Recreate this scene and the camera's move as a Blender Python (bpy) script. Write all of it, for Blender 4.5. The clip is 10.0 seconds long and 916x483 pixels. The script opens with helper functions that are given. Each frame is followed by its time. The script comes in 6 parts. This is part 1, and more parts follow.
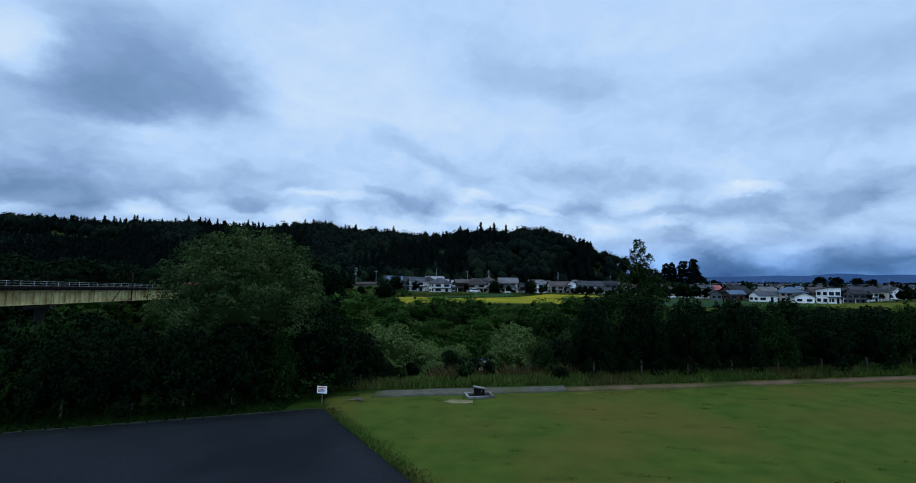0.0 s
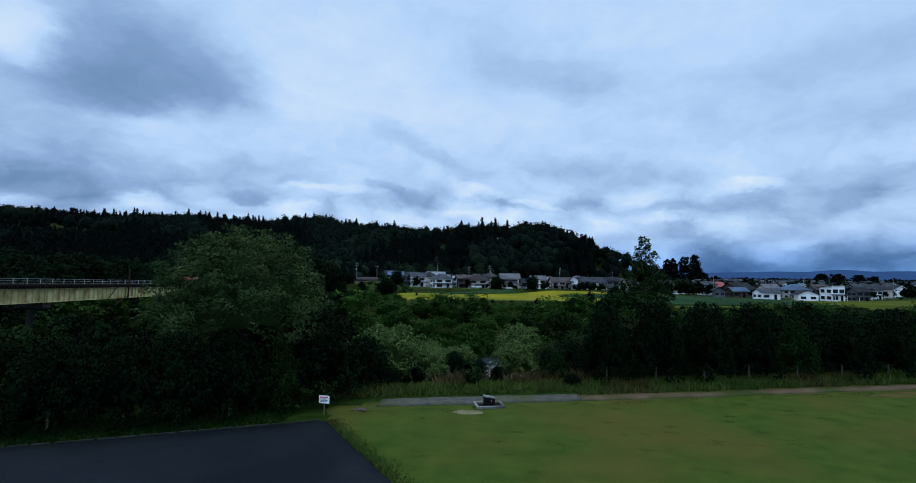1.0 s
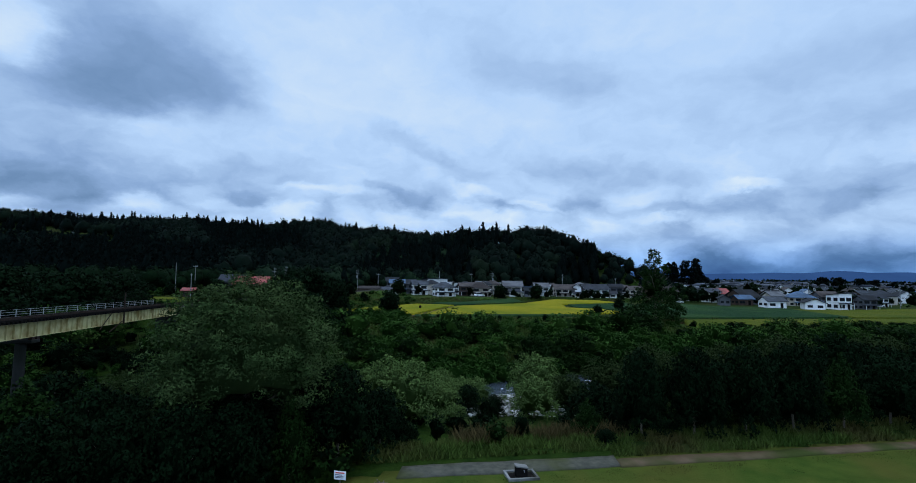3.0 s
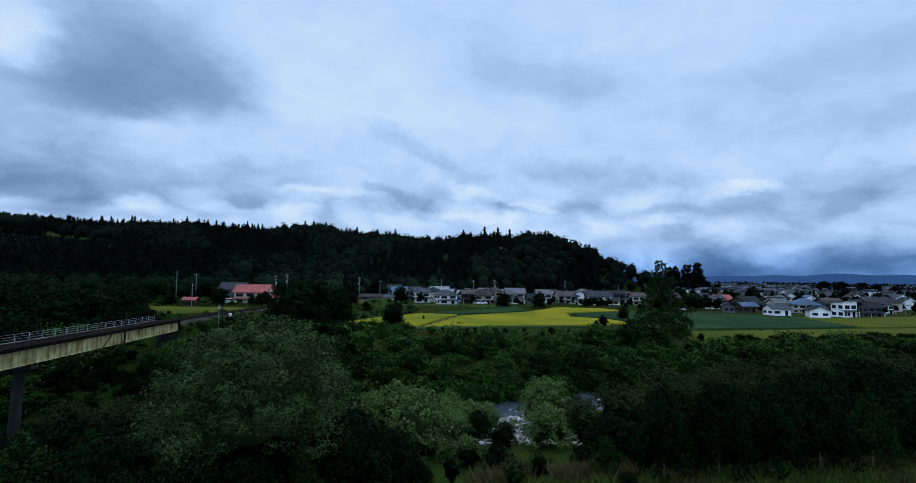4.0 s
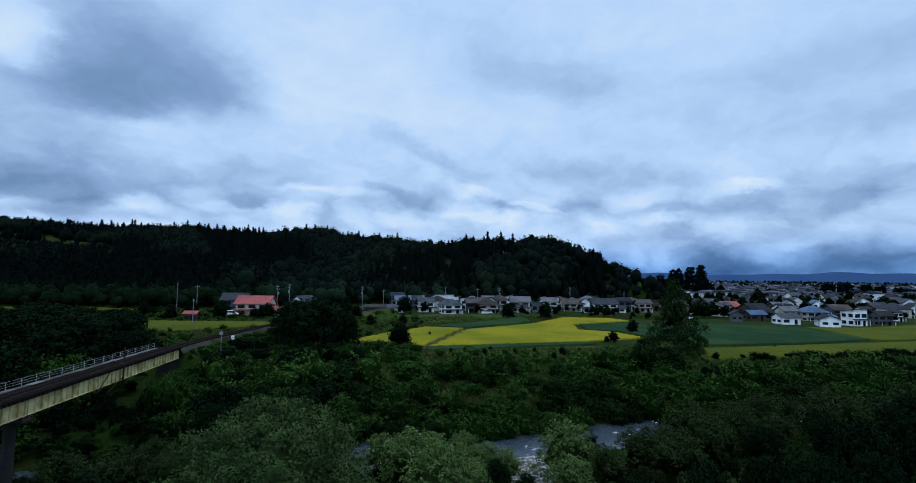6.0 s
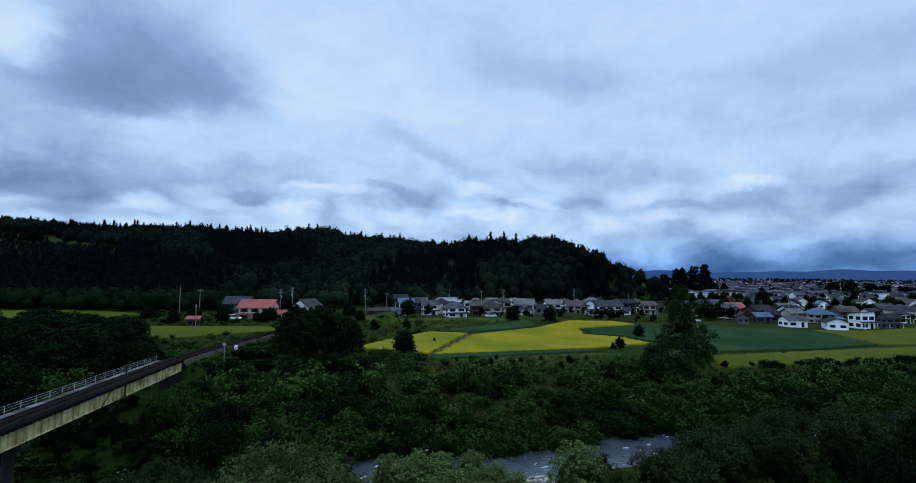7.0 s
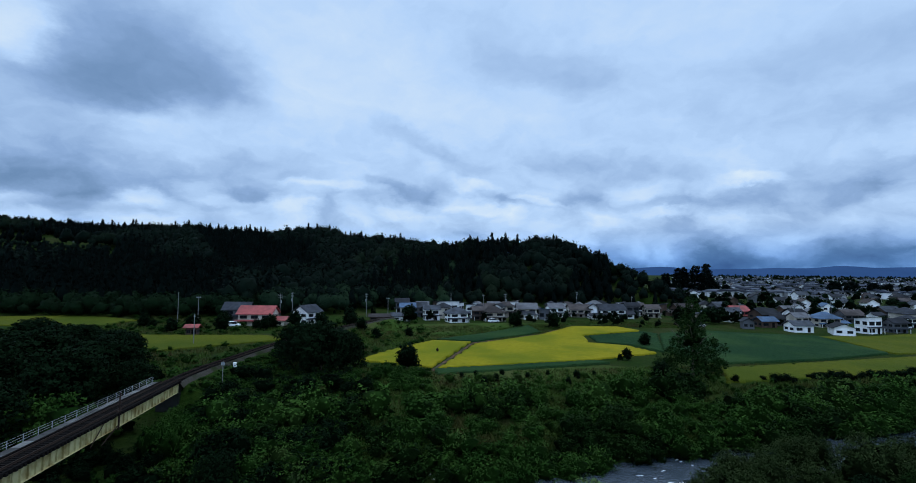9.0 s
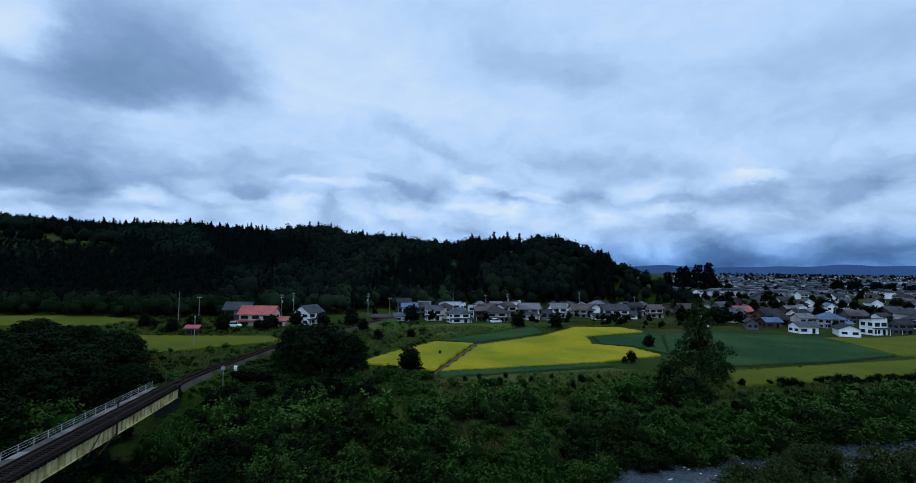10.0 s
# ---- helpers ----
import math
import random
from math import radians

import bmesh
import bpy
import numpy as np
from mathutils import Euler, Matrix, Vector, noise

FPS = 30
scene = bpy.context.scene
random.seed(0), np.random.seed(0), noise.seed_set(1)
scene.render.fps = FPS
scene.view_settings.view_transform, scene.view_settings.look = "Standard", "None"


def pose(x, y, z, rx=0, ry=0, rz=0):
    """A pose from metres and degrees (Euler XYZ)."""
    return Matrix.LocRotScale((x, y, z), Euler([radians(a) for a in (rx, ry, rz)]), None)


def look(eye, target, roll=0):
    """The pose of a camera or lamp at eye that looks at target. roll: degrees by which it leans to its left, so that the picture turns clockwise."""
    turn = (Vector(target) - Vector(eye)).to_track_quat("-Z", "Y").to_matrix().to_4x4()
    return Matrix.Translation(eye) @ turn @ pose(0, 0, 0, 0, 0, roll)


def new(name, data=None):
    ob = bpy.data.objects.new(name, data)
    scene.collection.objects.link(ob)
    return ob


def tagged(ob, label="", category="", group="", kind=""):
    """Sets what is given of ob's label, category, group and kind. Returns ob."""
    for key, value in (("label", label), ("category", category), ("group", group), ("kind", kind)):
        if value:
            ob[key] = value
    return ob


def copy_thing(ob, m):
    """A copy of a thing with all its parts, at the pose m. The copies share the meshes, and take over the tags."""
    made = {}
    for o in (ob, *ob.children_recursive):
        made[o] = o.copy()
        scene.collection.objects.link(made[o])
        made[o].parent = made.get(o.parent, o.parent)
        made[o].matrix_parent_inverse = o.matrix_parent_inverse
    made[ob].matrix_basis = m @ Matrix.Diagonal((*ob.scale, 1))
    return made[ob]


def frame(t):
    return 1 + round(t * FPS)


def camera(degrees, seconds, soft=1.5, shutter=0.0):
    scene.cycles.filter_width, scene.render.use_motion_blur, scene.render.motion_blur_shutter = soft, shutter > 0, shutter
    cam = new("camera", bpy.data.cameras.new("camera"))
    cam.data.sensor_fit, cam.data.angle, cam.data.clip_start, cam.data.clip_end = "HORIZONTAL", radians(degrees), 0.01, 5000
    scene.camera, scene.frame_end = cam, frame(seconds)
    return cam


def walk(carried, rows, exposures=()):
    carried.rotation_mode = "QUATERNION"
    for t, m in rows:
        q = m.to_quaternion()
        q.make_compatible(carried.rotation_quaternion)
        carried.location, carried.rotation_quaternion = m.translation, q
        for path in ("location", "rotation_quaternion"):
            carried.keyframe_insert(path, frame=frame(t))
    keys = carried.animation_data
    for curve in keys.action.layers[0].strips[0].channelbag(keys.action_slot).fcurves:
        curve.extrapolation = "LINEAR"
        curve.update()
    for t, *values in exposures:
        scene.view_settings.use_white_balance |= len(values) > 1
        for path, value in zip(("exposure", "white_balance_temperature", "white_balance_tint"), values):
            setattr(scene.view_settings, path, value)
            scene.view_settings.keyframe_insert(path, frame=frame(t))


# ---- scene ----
cam = camera(87.0, 10.0, soft=0.9)
PATH = [
    (0, (3.098, -4.835, 8.239), (2.928, -2.755, 8.407), 0.5),
    (0.5, (2.846, -4.23, 8.467), (2.679, -2.15, 8.621), 0.6),
    (1, (2.522, -3.592, 8.717), (2.351, -1.511, 8.86), 0.8),
    (1.5, (2.184, -3.071, 9.111), (2.014, -0.988, 9.247), 0.8),
    (2, (1.772, -2.483, 9.707), (1.603, -0.401, 9.844), 0.8),
    (2.5, (1.38, -1.972, 10.397), (1.215, 0.11, 10.539), 0.8),
    (4, (-0.012, -0.712, 12.99), (-0.176, 1.369, 13.146), 0.8),
    (4.5, (-0.419, -0.224, 13.804), (-0.584, 1.856, 13.965), 0.8),
    (5, (-0.797, 0.208, 14.663), (-0.963, 2.289, 14.823), 0.7),
    (5.5, (-1.19, 0.733, 15.54), (-1.353, 2.814, 15.696), 0.7),
    (7, (-2.263, 2.204, 18.182), (-2.437, 4.285, 18.322), 0.6),
    (7.5, (-2.517, 2.612, 18.999), (-2.691, 4.692, 19.133), 0.6),
    (8, (-2.78, 3.185, 19.788), (-2.954, 5.267, 19.916), 0.6),
    (8.5, (-3.051, 3.646, 20.522), (-3.226, 5.728, 20.647), 0.6),
    (9, (-3.324, 4.131, 20.941), (-3.496, 6.214, 21.065), 0.6),
    (9.5, (-3.585, 4.597, 21.352), (-3.757, 6.679, 21.471), 0.7),
    (10, (-3.761, 5.105, 21.683), (-3.938, 7.187, 21.797), 0.7),
]
walk(cam, [(t, look(eye, target, roll)) for t, eye, target, roll in PATH])

# ---------------------------------------------------------------- light
world = bpy.data.worlds.new("overcast_sky")
scene.world = world
world.use_nodes = True
wn, wl = world.node_tree.nodes, world.node_tree.links
wn.clear()


def wmath(op, a, b=None, clamp=False):
    n = wn.new("ShaderNodeMath")
    n.operation, n.use_clamp = op, clamp
    for i, v in enumerate((a, b)):
        if v is None:
            continue
        if isinstance(v, (int, float)):
            n.inputs[i].default_value = v
        else:
            wl.new(v, n.inputs[i])
    return n.outputs[0]


w_out = wn.new("ShaderNodeOutputWorld")
w_bg = wn.new("ShaderNodeBackground")
w_tc = wn.new("ShaderNodeTexCoord")
w_sep = wn.new("ShaderNodeSeparateXYZ")
wl.new(w_tc.outputs["Generated"], w_sep.inputs[0])
# clouds by bearing and height above the horizon
bearing = wmath("ARCTAN2", w_sep.outputs[0], w_sep.outputs[1])
height = wmath("ARCSINE", w_sep.outputs[2])
w_uv = wn.new("ShaderNodeCombineXYZ")
wl.new(bearing, w_uv.inputs[0])
wl.new(height, w_uv.inputs[1])


def wnoise(source, spread, scale, detail, rough, dist, offset, out="Fac"):
    m = wn.new("ShaderNodeMapping")
    m.inputs["Location"].default_value = offset
    m.inputs["Scale"].default_value = spread
    wl.new(source, m.inputs[0])
    n = wn.new("ShaderNodeTexNoise")
    n.inputs["Scale"].default_value, n.inputs["Detail"].default_value = scale, detail
    n.inputs["Roughness"].default_value, n.inputs["Distortion"].default_value = rough, dist
    wl.new(m.outputs[0], n.inputs["Vector"])
    return n.outputs[out]


# ragged edges: the place of each bank is stirred by broad and fine noise
def stirred(source, spread, scale, detail, amount):
    n = wn.new("ShaderNodeVectorMath")
    n.operation = "MULTIPLY_ADD"
    n.inputs[1].default_value, n.inputs[2].default_value = (amount, amount * 0.6, 0), (-amount / 2, -amount * 0.3, 0)
    wl.new(wnoise(w_uv.outputs[0], spread, scale, detail, 0.6, 0.0, (2.3, 1.1, 0), "Color"), n.inputs[0])
    a = wn.new("ShaderNodeVectorMath")
    a.operation = "ADD"
    wl.new(source, a.inputs[0])
    wl.new(n.outputs[0], a.inputs[1])
    return a.outputs[0]


w_dir = stirred(w_uv.outputs[0], (1, 1.7, 1), 6.0, 6.0, 0.16)

big = wnoise(w_uv.outputs[0], (1, 1.5, 1), 2.6, 3, 0.5, 0.2, (3.1, 0.4, 0))
mid = wnoise(w_dir, (1, 1.8, 1), 8.0, 5, 0.55, 0.3, (7.7, 2.2, 1.0))
fine = wnoise(w_dir, (1, 1.4, 1), 26.0, 4, 0.55, 0.3, (1.7, 5.2, 3.0))
# nearer the horizon the cloud bases crowd together and show more relief
w_low = wn.new("ShaderNodeMapRange")
w_low.inputs["From Min"].default_value, w_low.inputs["From Max"].default_value = 0.06, 0.34
w_low.inputs["To Min"].default_value, w_low.inputs["To Max"].default_value = 0.46, 0.17
wl.new(height, w_low.inputs["Value"])
value = wmath("ADD", 0.67, wmath("MULTIPLY", wmath("SUBTRACT", big, 0.5), 0.10))
value = wmath("ADD", value, wmath("MULTIPLY", wmath("SUBTRACT", mid, 0.5), w_low.outputs[0]))
value = wmath("ADD", value, wmath("MULTIPLY", wmath("SUBTRACT", fine, 0.5), wmath("MULTIPLY", w_low.outputs[0], 0.38)))

# heaped heads in the belt above the far hills
w_heap = wn.new("ShaderNodeTexVoronoi")
w_heap.feature = "SMOOTH_F1"
w_heap.inputs["Scale"].default_value, w_heap.inputs["Smoothness"].default_value = 11.0, 0.35
w_hm = wn.new("ShaderNodeMapping")
w_hm.inputs["Scale"].default_value = (1, 1.9, 1)
wl.new(w_dir, w_hm.inputs[0])
wl.new(w_hm.outputs[0], w_heap.inputs["Vector"])
w_belt = wn.new("ShaderNodeMapRange")
w_belt.interpolation_type = "SMOOTHSTEP"
w_belt.inputs["From Min"].default_value, w_belt.inputs["From Max"].default_value = 0.12, 0.24
w_belt.inputs["To Min"].default_value, w_belt.inputs["To Max"].default_value = 0.34, 0.0
wl.new(height, w_belt.inputs["Value"])
value = wmath("ADD", value, wmath("MULTIPLY", wmath("SUBTRACT", 0.47, w_heap.outputs["Distance"]), w_belt.outputs[0]))


def bank(az, el, wide, high, tilt, amount, edge=0.75):
    """A bank of thicker (-) or thinner (+) cloud, an ellipse in degrees of bearing and height."""
    global value
    m = wn.new("ShaderNodeMapping")
    m.vector_type = "TEXTURE"
    m.inputs["Location"].default_value = (radians(az), radians(el), 0)
    m.inputs["Rotation"].default_value = (0, 0, radians(tilt))
    m.inputs["Scale"].default_value = (radians(wide), radians(high), 1)
    wl.new(w_dir, m.inputs[0])
    ln = wn.new("ShaderNodeVectorMath")
    ln.operation = "LENGTH"
    wl.new(m.outputs[0], ln.inputs[0])
    mr = wn.new("ShaderNodeMapRange")
    mr.interpolation_type = "SMOOTHSTEP"
    mr.inputs["From Min"].default_value, mr.inputs["From Max"].default_value = 1 - edge, 1 + edge
    mr.inputs["To Min"].default_value, mr.inputs["To Max"].default_value = amount, 0.0
    wl.new(ln.outputs["Value"], mr.inputs["Value"])
    value = wmath("ADD", value, mr.outputs[0])


# heavy grey banks and the blue-grey rain edge over the far plain
for b in ((-38, 20.5, 8.5, 4.4, -6, -0.30), (-45, 16.5, 7, 2.2, 4, -0.16), (-46, 12.6, 7, 1.5, 0, -0.12), (-47, 9.4, 10, 1.8, 0, -0.26), (-30, 11.0, 9, 1.6, 3, -0.06), (36, 0.6, 28, 2.6, 0, -0.38, 1.0), (-43, 6.0, 12, 2.0, 0, -0.11)):
    bank(*b)
# thin grey sheets and streaks
for b in ((6, 23.4, 8, 1.9, -8, -0.10), (11, 20.6, 5, 1.6, -5, -0.07), (-9.5, 15.2, 6, 1.0, -22, -0.11), (9, 12.2, 8, 1.5, -2, -0.09), (33, 20.0, 10, 2.6, 0, -0.07), (38, 14.6, 8, 1.8, 0, -0.09)):
    bank(*b)
for b in ((27, 7.5, 10, 1.2, 2, -0.17), (37, 9.0, 7, 1.3, 0, -0.16), (30, 4.9, 12, 1.1, 0, -0.08), (14, 8.2, 7, 0.8, -3, -0.10), (-28, 8.2, 2.6, 0.6, 0, -0.11), (-11, 9.5, 4, 0.7, -8, -0.14), (1, 8.7, 5, 0.6, -10, -0.13), (-43, 7.2, 6, 0.5, 0, -0.08)):
    bank(*b)
# thin bright cloud and the white heads of far heaps
for b in ((-17, 22, 11, 7, 0, 0.07), (-48.5, 20.5, 2.2, 2.0, 0, 0.17), (-35.5, 15.4, 6, 1.2, 10, 0.07), (-2, 18, 9, 2.4, -10, 0.06), (22, 26, 12, 4, 0, 0.04)):
    bank(*b)
for az, el, wide, high, tilt in ((-38, 6.9, 2.0, 0.9, 0), (-31.5, 7.4, 2.2, 0.7, 0), (-24.6, 7.1, 2.8, 0.9, 0), (-19.5, 9.6, 4.5, 0.6, -4), (-11, 7.0, 4.0, 0.8, -6), (-4, 10.4, 3.0, 0.7, -14), (3.8, 8.4, 3.8, 0.4, -14), (-1, 7.2, 4.0, 0.6, -6), (26.5, 9.7, 2.6, 0.6, 0), (19, 6.5, 2.6, 0.5, 0)):
    bank(az, el, wide, high, tilt, 0.14, 0.6)

ramp = wn.new("ShaderNodeValToRGB")
stops = [(0.0, (0.030, 0.078, 0.205, 1)), (0.25, (0.104, 0.21, 0.39, 1)), (0.47, (0.265, 0.42, 0.70, 1)), (0.68, (0.485, 0.69, 1.0, 1)), (0.95, (0.80, 0.92, 1.0, 1))]
while len(ramp.color_ramp.elements) < len(stops):
    ramp.color_ramp.elements.new(0.5)
for e, (p, c) in zip(ramp.color_ramp.elements, stops):
    e.position, e.color = p, c
wl.new(value, ramp.inputs[0])
w_sky = wn.new("ShaderNodeTexSky")
w_sky.sky_type, w_sky.sun_disc = "NISHITA", False
w_sky.sun_elevation, w_sky.sun_rotation = radians(73), radians(20)
w_dim = wn.new("ShaderNodeVectorMath")
w_dim.operation = "SCALE"
w_dim.inputs["Scale"].default_value = 0.06
wl.new(w_sky.outputs[0], w_dim.inputs[0])
w_mix = wn.new("ShaderNodeMix")
w_mix.data_type = "RGBA"
w_mix.inputs[0].default_value = 0.93
wl.new(w_dim.outputs[0], w_mix.inputs[6])
wl.new(ramp.outputs[0], w_mix.inputs[7])
# the lowest air is hazy and blue
w_haze = wn.new("ShaderNodeMapRange")
w_haze.interpolation_type = "SMOOTHSTEP"
w_haze.inputs["From Min"].default_value, w_haze.inputs["From Max"].default_value = 0.0, 0.10
w_haze.inputs["To Min"].default_value, w_haze.inputs["To Max"].default_value = 1.0, 0.0
wl.new(height, w_haze.inputs["Value"])
w_blue = wn.new("ShaderNodeMix")
w_blue.data_type, w_blue.blend_type = "RGBA", "MULTIPLY"
w_blue.inputs[7].default_value = (0.62, 0.86, 1.12, 1)
wl.new(w_haze.outputs[0], w_blue.inputs[0])
wl.new(w_mix.outputs[2], w_blue.inputs[6])
wl.new(w_blue.outputs[2], w_bg.inputs["Color"])
# an overcast sky is brightest overhead
w_zen = wn.new("ShaderNodeMapRange")
w_zen.interpolation_type = "SMOOTHSTEP"
w_zen.inputs["From Min"].default_value, w_zen.inputs["From Max"].default_value = 0.52, 0.95
w_zen.inputs["To Min"].default_value, w_zen.inputs["To Max"].default_value = 1.0, 2.0
wl.new(w_sep.outputs[2], w_zen.inputs["Value"])
# added fill: the unseen sky behind the view is brightened to lift house fronts
w_back = wn.new("ShaderNodeMapRange")
w_back.interpolation_type = "SMOOTHSTEP"
w_back.inputs["From Min"].default_value, w_back.inputs["From Max"].default_value = 0.25, -0.75
w_back.inputs["To Min"].default_value, w_back.inputs["To Max"].default_value = 1.0, 1.45
wl.new(w_sep.outputs[1], w_back.inputs["Value"])
wl.new(wmath("MULTIPLY", w_zen.outputs[0], w_back.outputs[0]), w_bg.inputs["Strength"])
wl.new(w_bg.outputs[0], w_out.inputs[0])

sun_data = bpy.data.lights.new("veiled_sun", "SUN")
sun_data.energy, sun_data.angle, sun_data.color = 0.9, radians(35), (1.0, 0.95, 0.86)
sun = new("veiled_sun", sun_data)
sun.matrix_world = look((math.sin(radians(20)) * 40, math.cos(radians(20)) * 40, 131), (0, 0, 0))

# ---------------------------------------------------------------- materials
MATS = {}


def mat(name, c1, c2, rough=0.8, scale=1.0, detail=5.0, bump=0.3, bscale=None, metal=0.0, spec=0.3, c3=None, s3=0.2, island=0.0, objrand=0.0, w3=(0.45, 0.65), dist=0.02):
    """Two colours mixed by fine noise, a third by broad noise (stains, dry patches), with relief."""
    m = bpy.data.materials.new(name)
    m.use_nodes = True
    n, l = m.node_tree.nodes, m.node_tree.links
    p = n["Principled BSDF"]
    tc = n.new("ShaderNodeTexCoord")
    ge = n.new("ShaderNodeNewGeometry")

    def noise_at(s, d=detail):
        t = n.new("ShaderNodeTexNoise")
        t.inputs["Scale"].default_value, t.inputs["Detail"].default_value = s, d
        l.new(ge.outputs["Position"], t.inputs["Vector"])
        return t.outputs["Fac"]

    fine = noise_at(scale)
    mr = n.new("ShaderNodeMapRange")
    mr.inputs["From Min"].default_value, mr.inputs["From Max"].default_value = 0.32, 0.68
    l.new(fine, mr.inputs["Value"])
    mx = n.new("ShaderNodeMix")
    mx.data_type = "RGBA"
    mx.inputs[6].default_value, mx.inputs[7].default_value = (*c1, 1), (*c2, 1)
    l.new(mr.outputs[0], mx.inputs[0])
    col = mx.outputs[2]
    if c3:
        br = n.new("ShaderNodeMapRange")
        br.inputs["From Min"].default_value, br.inputs["From Max"].default_value = w3
        l.new(noise_at(s3, 3.0), br.inputs["Value"])
        m3 = n.new("ShaderNodeMix")
        m3.data_type = "RGBA"
        m3.inputs[7].default_value = (*c3, 1)
        l.new(br.outputs[0], m3.inputs[0])
        l.new(col, m3.inputs[6])
        col = m3.outputs[2]
    if island or objrand:
        hs = n.new("ShaderNodeHueSaturation")
        src = ge.outputs["Random Per Island"]
        if objrand and not island:
            src = n.new("ShaderNodeObjectInfo").outputs["Random"]
        v = n.new("ShaderNodeMapRange")
        a = island or objrand
        v.inputs["To Min"].default_value, v.inputs["To Max"].default_value = 1 - a, 1 + a
        l.new(src, v.inputs["Value"])
        l.new(v.outputs[0], hs.inputs["Value"])
        l.new(col, hs.inputs["Color"])
        col = hs.outputs[0]
    l.new(col, p.inputs["Base Color"])
    p.inputs["Roughness"].default_value, p.inputs["Metallic"].default_value = rough, metal
    p.inputs["Specular IOR Level"].default_value = spec
    if bump:
        b = n.new("ShaderNodeBump")
        b.inputs["Strength"].default_value, b.inputs["Distance"].default_value = bump, dist
        l.new(noise_at(bscale or scale * 3, 6.0), b.inputs["Height"])
        l.new(b.outputs[0], p.inputs["Normal"])
    MATS[name] = m
    return m


M_ground = mat("meadow_soil", (0.00742, 0.0186, 0.00278), (0.0167, 0.0334, 0.00464), 0.95, 1.3, c3=(0.0242, 0.0297, 0.00832), s3=0.09, bump=0.8, bscale=2.5, dist=0.3, spec=0.02)
M_lawn = mat("mown_lawn", (0.0276, 0.0518, 0.00779), (0.0485, 0.0691, 0.0115), 0.95, 0.9, c3=(0.0703, 0.0581, 0.0139), s3=0.17, bump=0.8, bscale=9, dist=0.08, spec=0.02, w3=(0.42, 0.78))
M_dry = mat("dry_brown_grass", (0.060, 0.050, 0.014), (0.095, 0.070, 0.026), 0.95, 1.6, c3=(0.045, 0.058, 0.010), s3=0.35, bump=0.8, bscale=9, dist=0.08, spec=0.02)
M_dirt = mat("brown_path_dirt", (0.070, 0.048, 0.028), (0.11, 0.078, 0.05), 0.95, 1.6, c3=(0.035, 0.045, 0.012), s3=0.3, bump=0.5, bscale=20, spec=0.03)
M_path = mat("grey_gravel_path", (0.0435, 0.0449, 0.0347), (0.0813, 0.0783, 0.0609), 0.95, 3.0, c3=(0.0435, 0.0492, 0.0145), s3=0.35, bump=0.5, bscale=30, spec=0.05)
M_asphalt = mat("old_asphalt", (0.00665, 0.00932, 0.0123), (0.0113, 0.0148, 0.0183), 0.9, 9.0, c3=(0.00532, 0.00777, 0.0105), s3=0.22, bump=0.35, bscale=60, spec=0.05)
M_gravel = mat("river_gravel", (0.0687, 0.0687, 0.0621), (0.154, 0.15, 0.137), 0.9, 2.5, c3=(0.0274, 0.032, 0.0165), s3=0.6, bump=0.8, bscale=6, dist=0.1, spec=0.1)
M_stone = mat("river_stone", (0.217, 0.217, 0.203), (0.416, 0.408, 0.383), 0.9, 3.0, bump=0.3, island=0.45, spec=0.08)
M_earth = mat("bank_earth", (0.058, 0.0319, 0.0203), (0.109, 0.0653, 0.0406), 0.95, 1.6, c3=(0.029, 0.0348, 0.0145), s3=0.5, bump=0.8, bscale=4, dist=0.15, spec=0.05)
M_rice = mat("ripening_rice", (0.163, 0.144, 0.00688), (0.22, 0.188, 0.0103), 0.9, 1.1, c3=(0.107, 0.12, 0.0068), s3=0.06, bump=0.9, bscale=5, dist=0.2, spec=0.03)
M_rice2 = mat("greener_rice", (0.0496, 0.0601, 0.00501), (0.0734, 0.0814, 0.00668), 0.9, 1.1, c3=(0.0406, 0.0571, 0.00501), s3=0.05, bump=0.9, bscale=5, dist=0.2, spec=0.03)
M_soy = mat("dark_bean_crop", (0.00652, 0.0232, 0.0087), (0.0145, 0.0406, 0.0145), 0.9, 1.5, c3=(0.0217, 0.0479, 0.0145), s3=0.07, bump=1.0, bscale=3, dist=0.3, spec=0.02)
M_grass = mat("rough_grass", (0.0179, 0.0434, 0.00638), (0.0357, 0.0612, 0.0102), 0.95, 0.8, c3=(0.0459, 0.0536, 0.0153), s3=0.12, bump=0.9, bscale=4, dist=0.25, spec=0.03)
M_willow = mat("grey_willow_leaf", (0.0399, 0.0707, 0.0181), (0.0815, 0.126, 0.0362), 0.85, 0.7, island=0.22, bump=0, spec=0.02)
M_osier = mat("osier_leaf", (0.0112, 0.0212, 0.00572), (0.0246, 0.0377, 0.0118), 0.85, 0.7, island=0.22, bump=0, spec=0.02)
M_leaf = mat("green_leaf", (0.00935, 0.0311, 0.00413), (0.0215, 0.0519, 0.00829), 0.8, 0.35, island=0.17, bump=0, spec=0.03)
M_leaf2 = mat("bright_leaf", (0.0186, 0.0522, 0.00728), (0.0352, 0.0754, 0.0131), 0.8, 0.3, island=0.14, bump=0, spec=0.03, c3=(0.041, 0.0577, 0.0159), s3=0.12, w3=(0.55, 0.75))
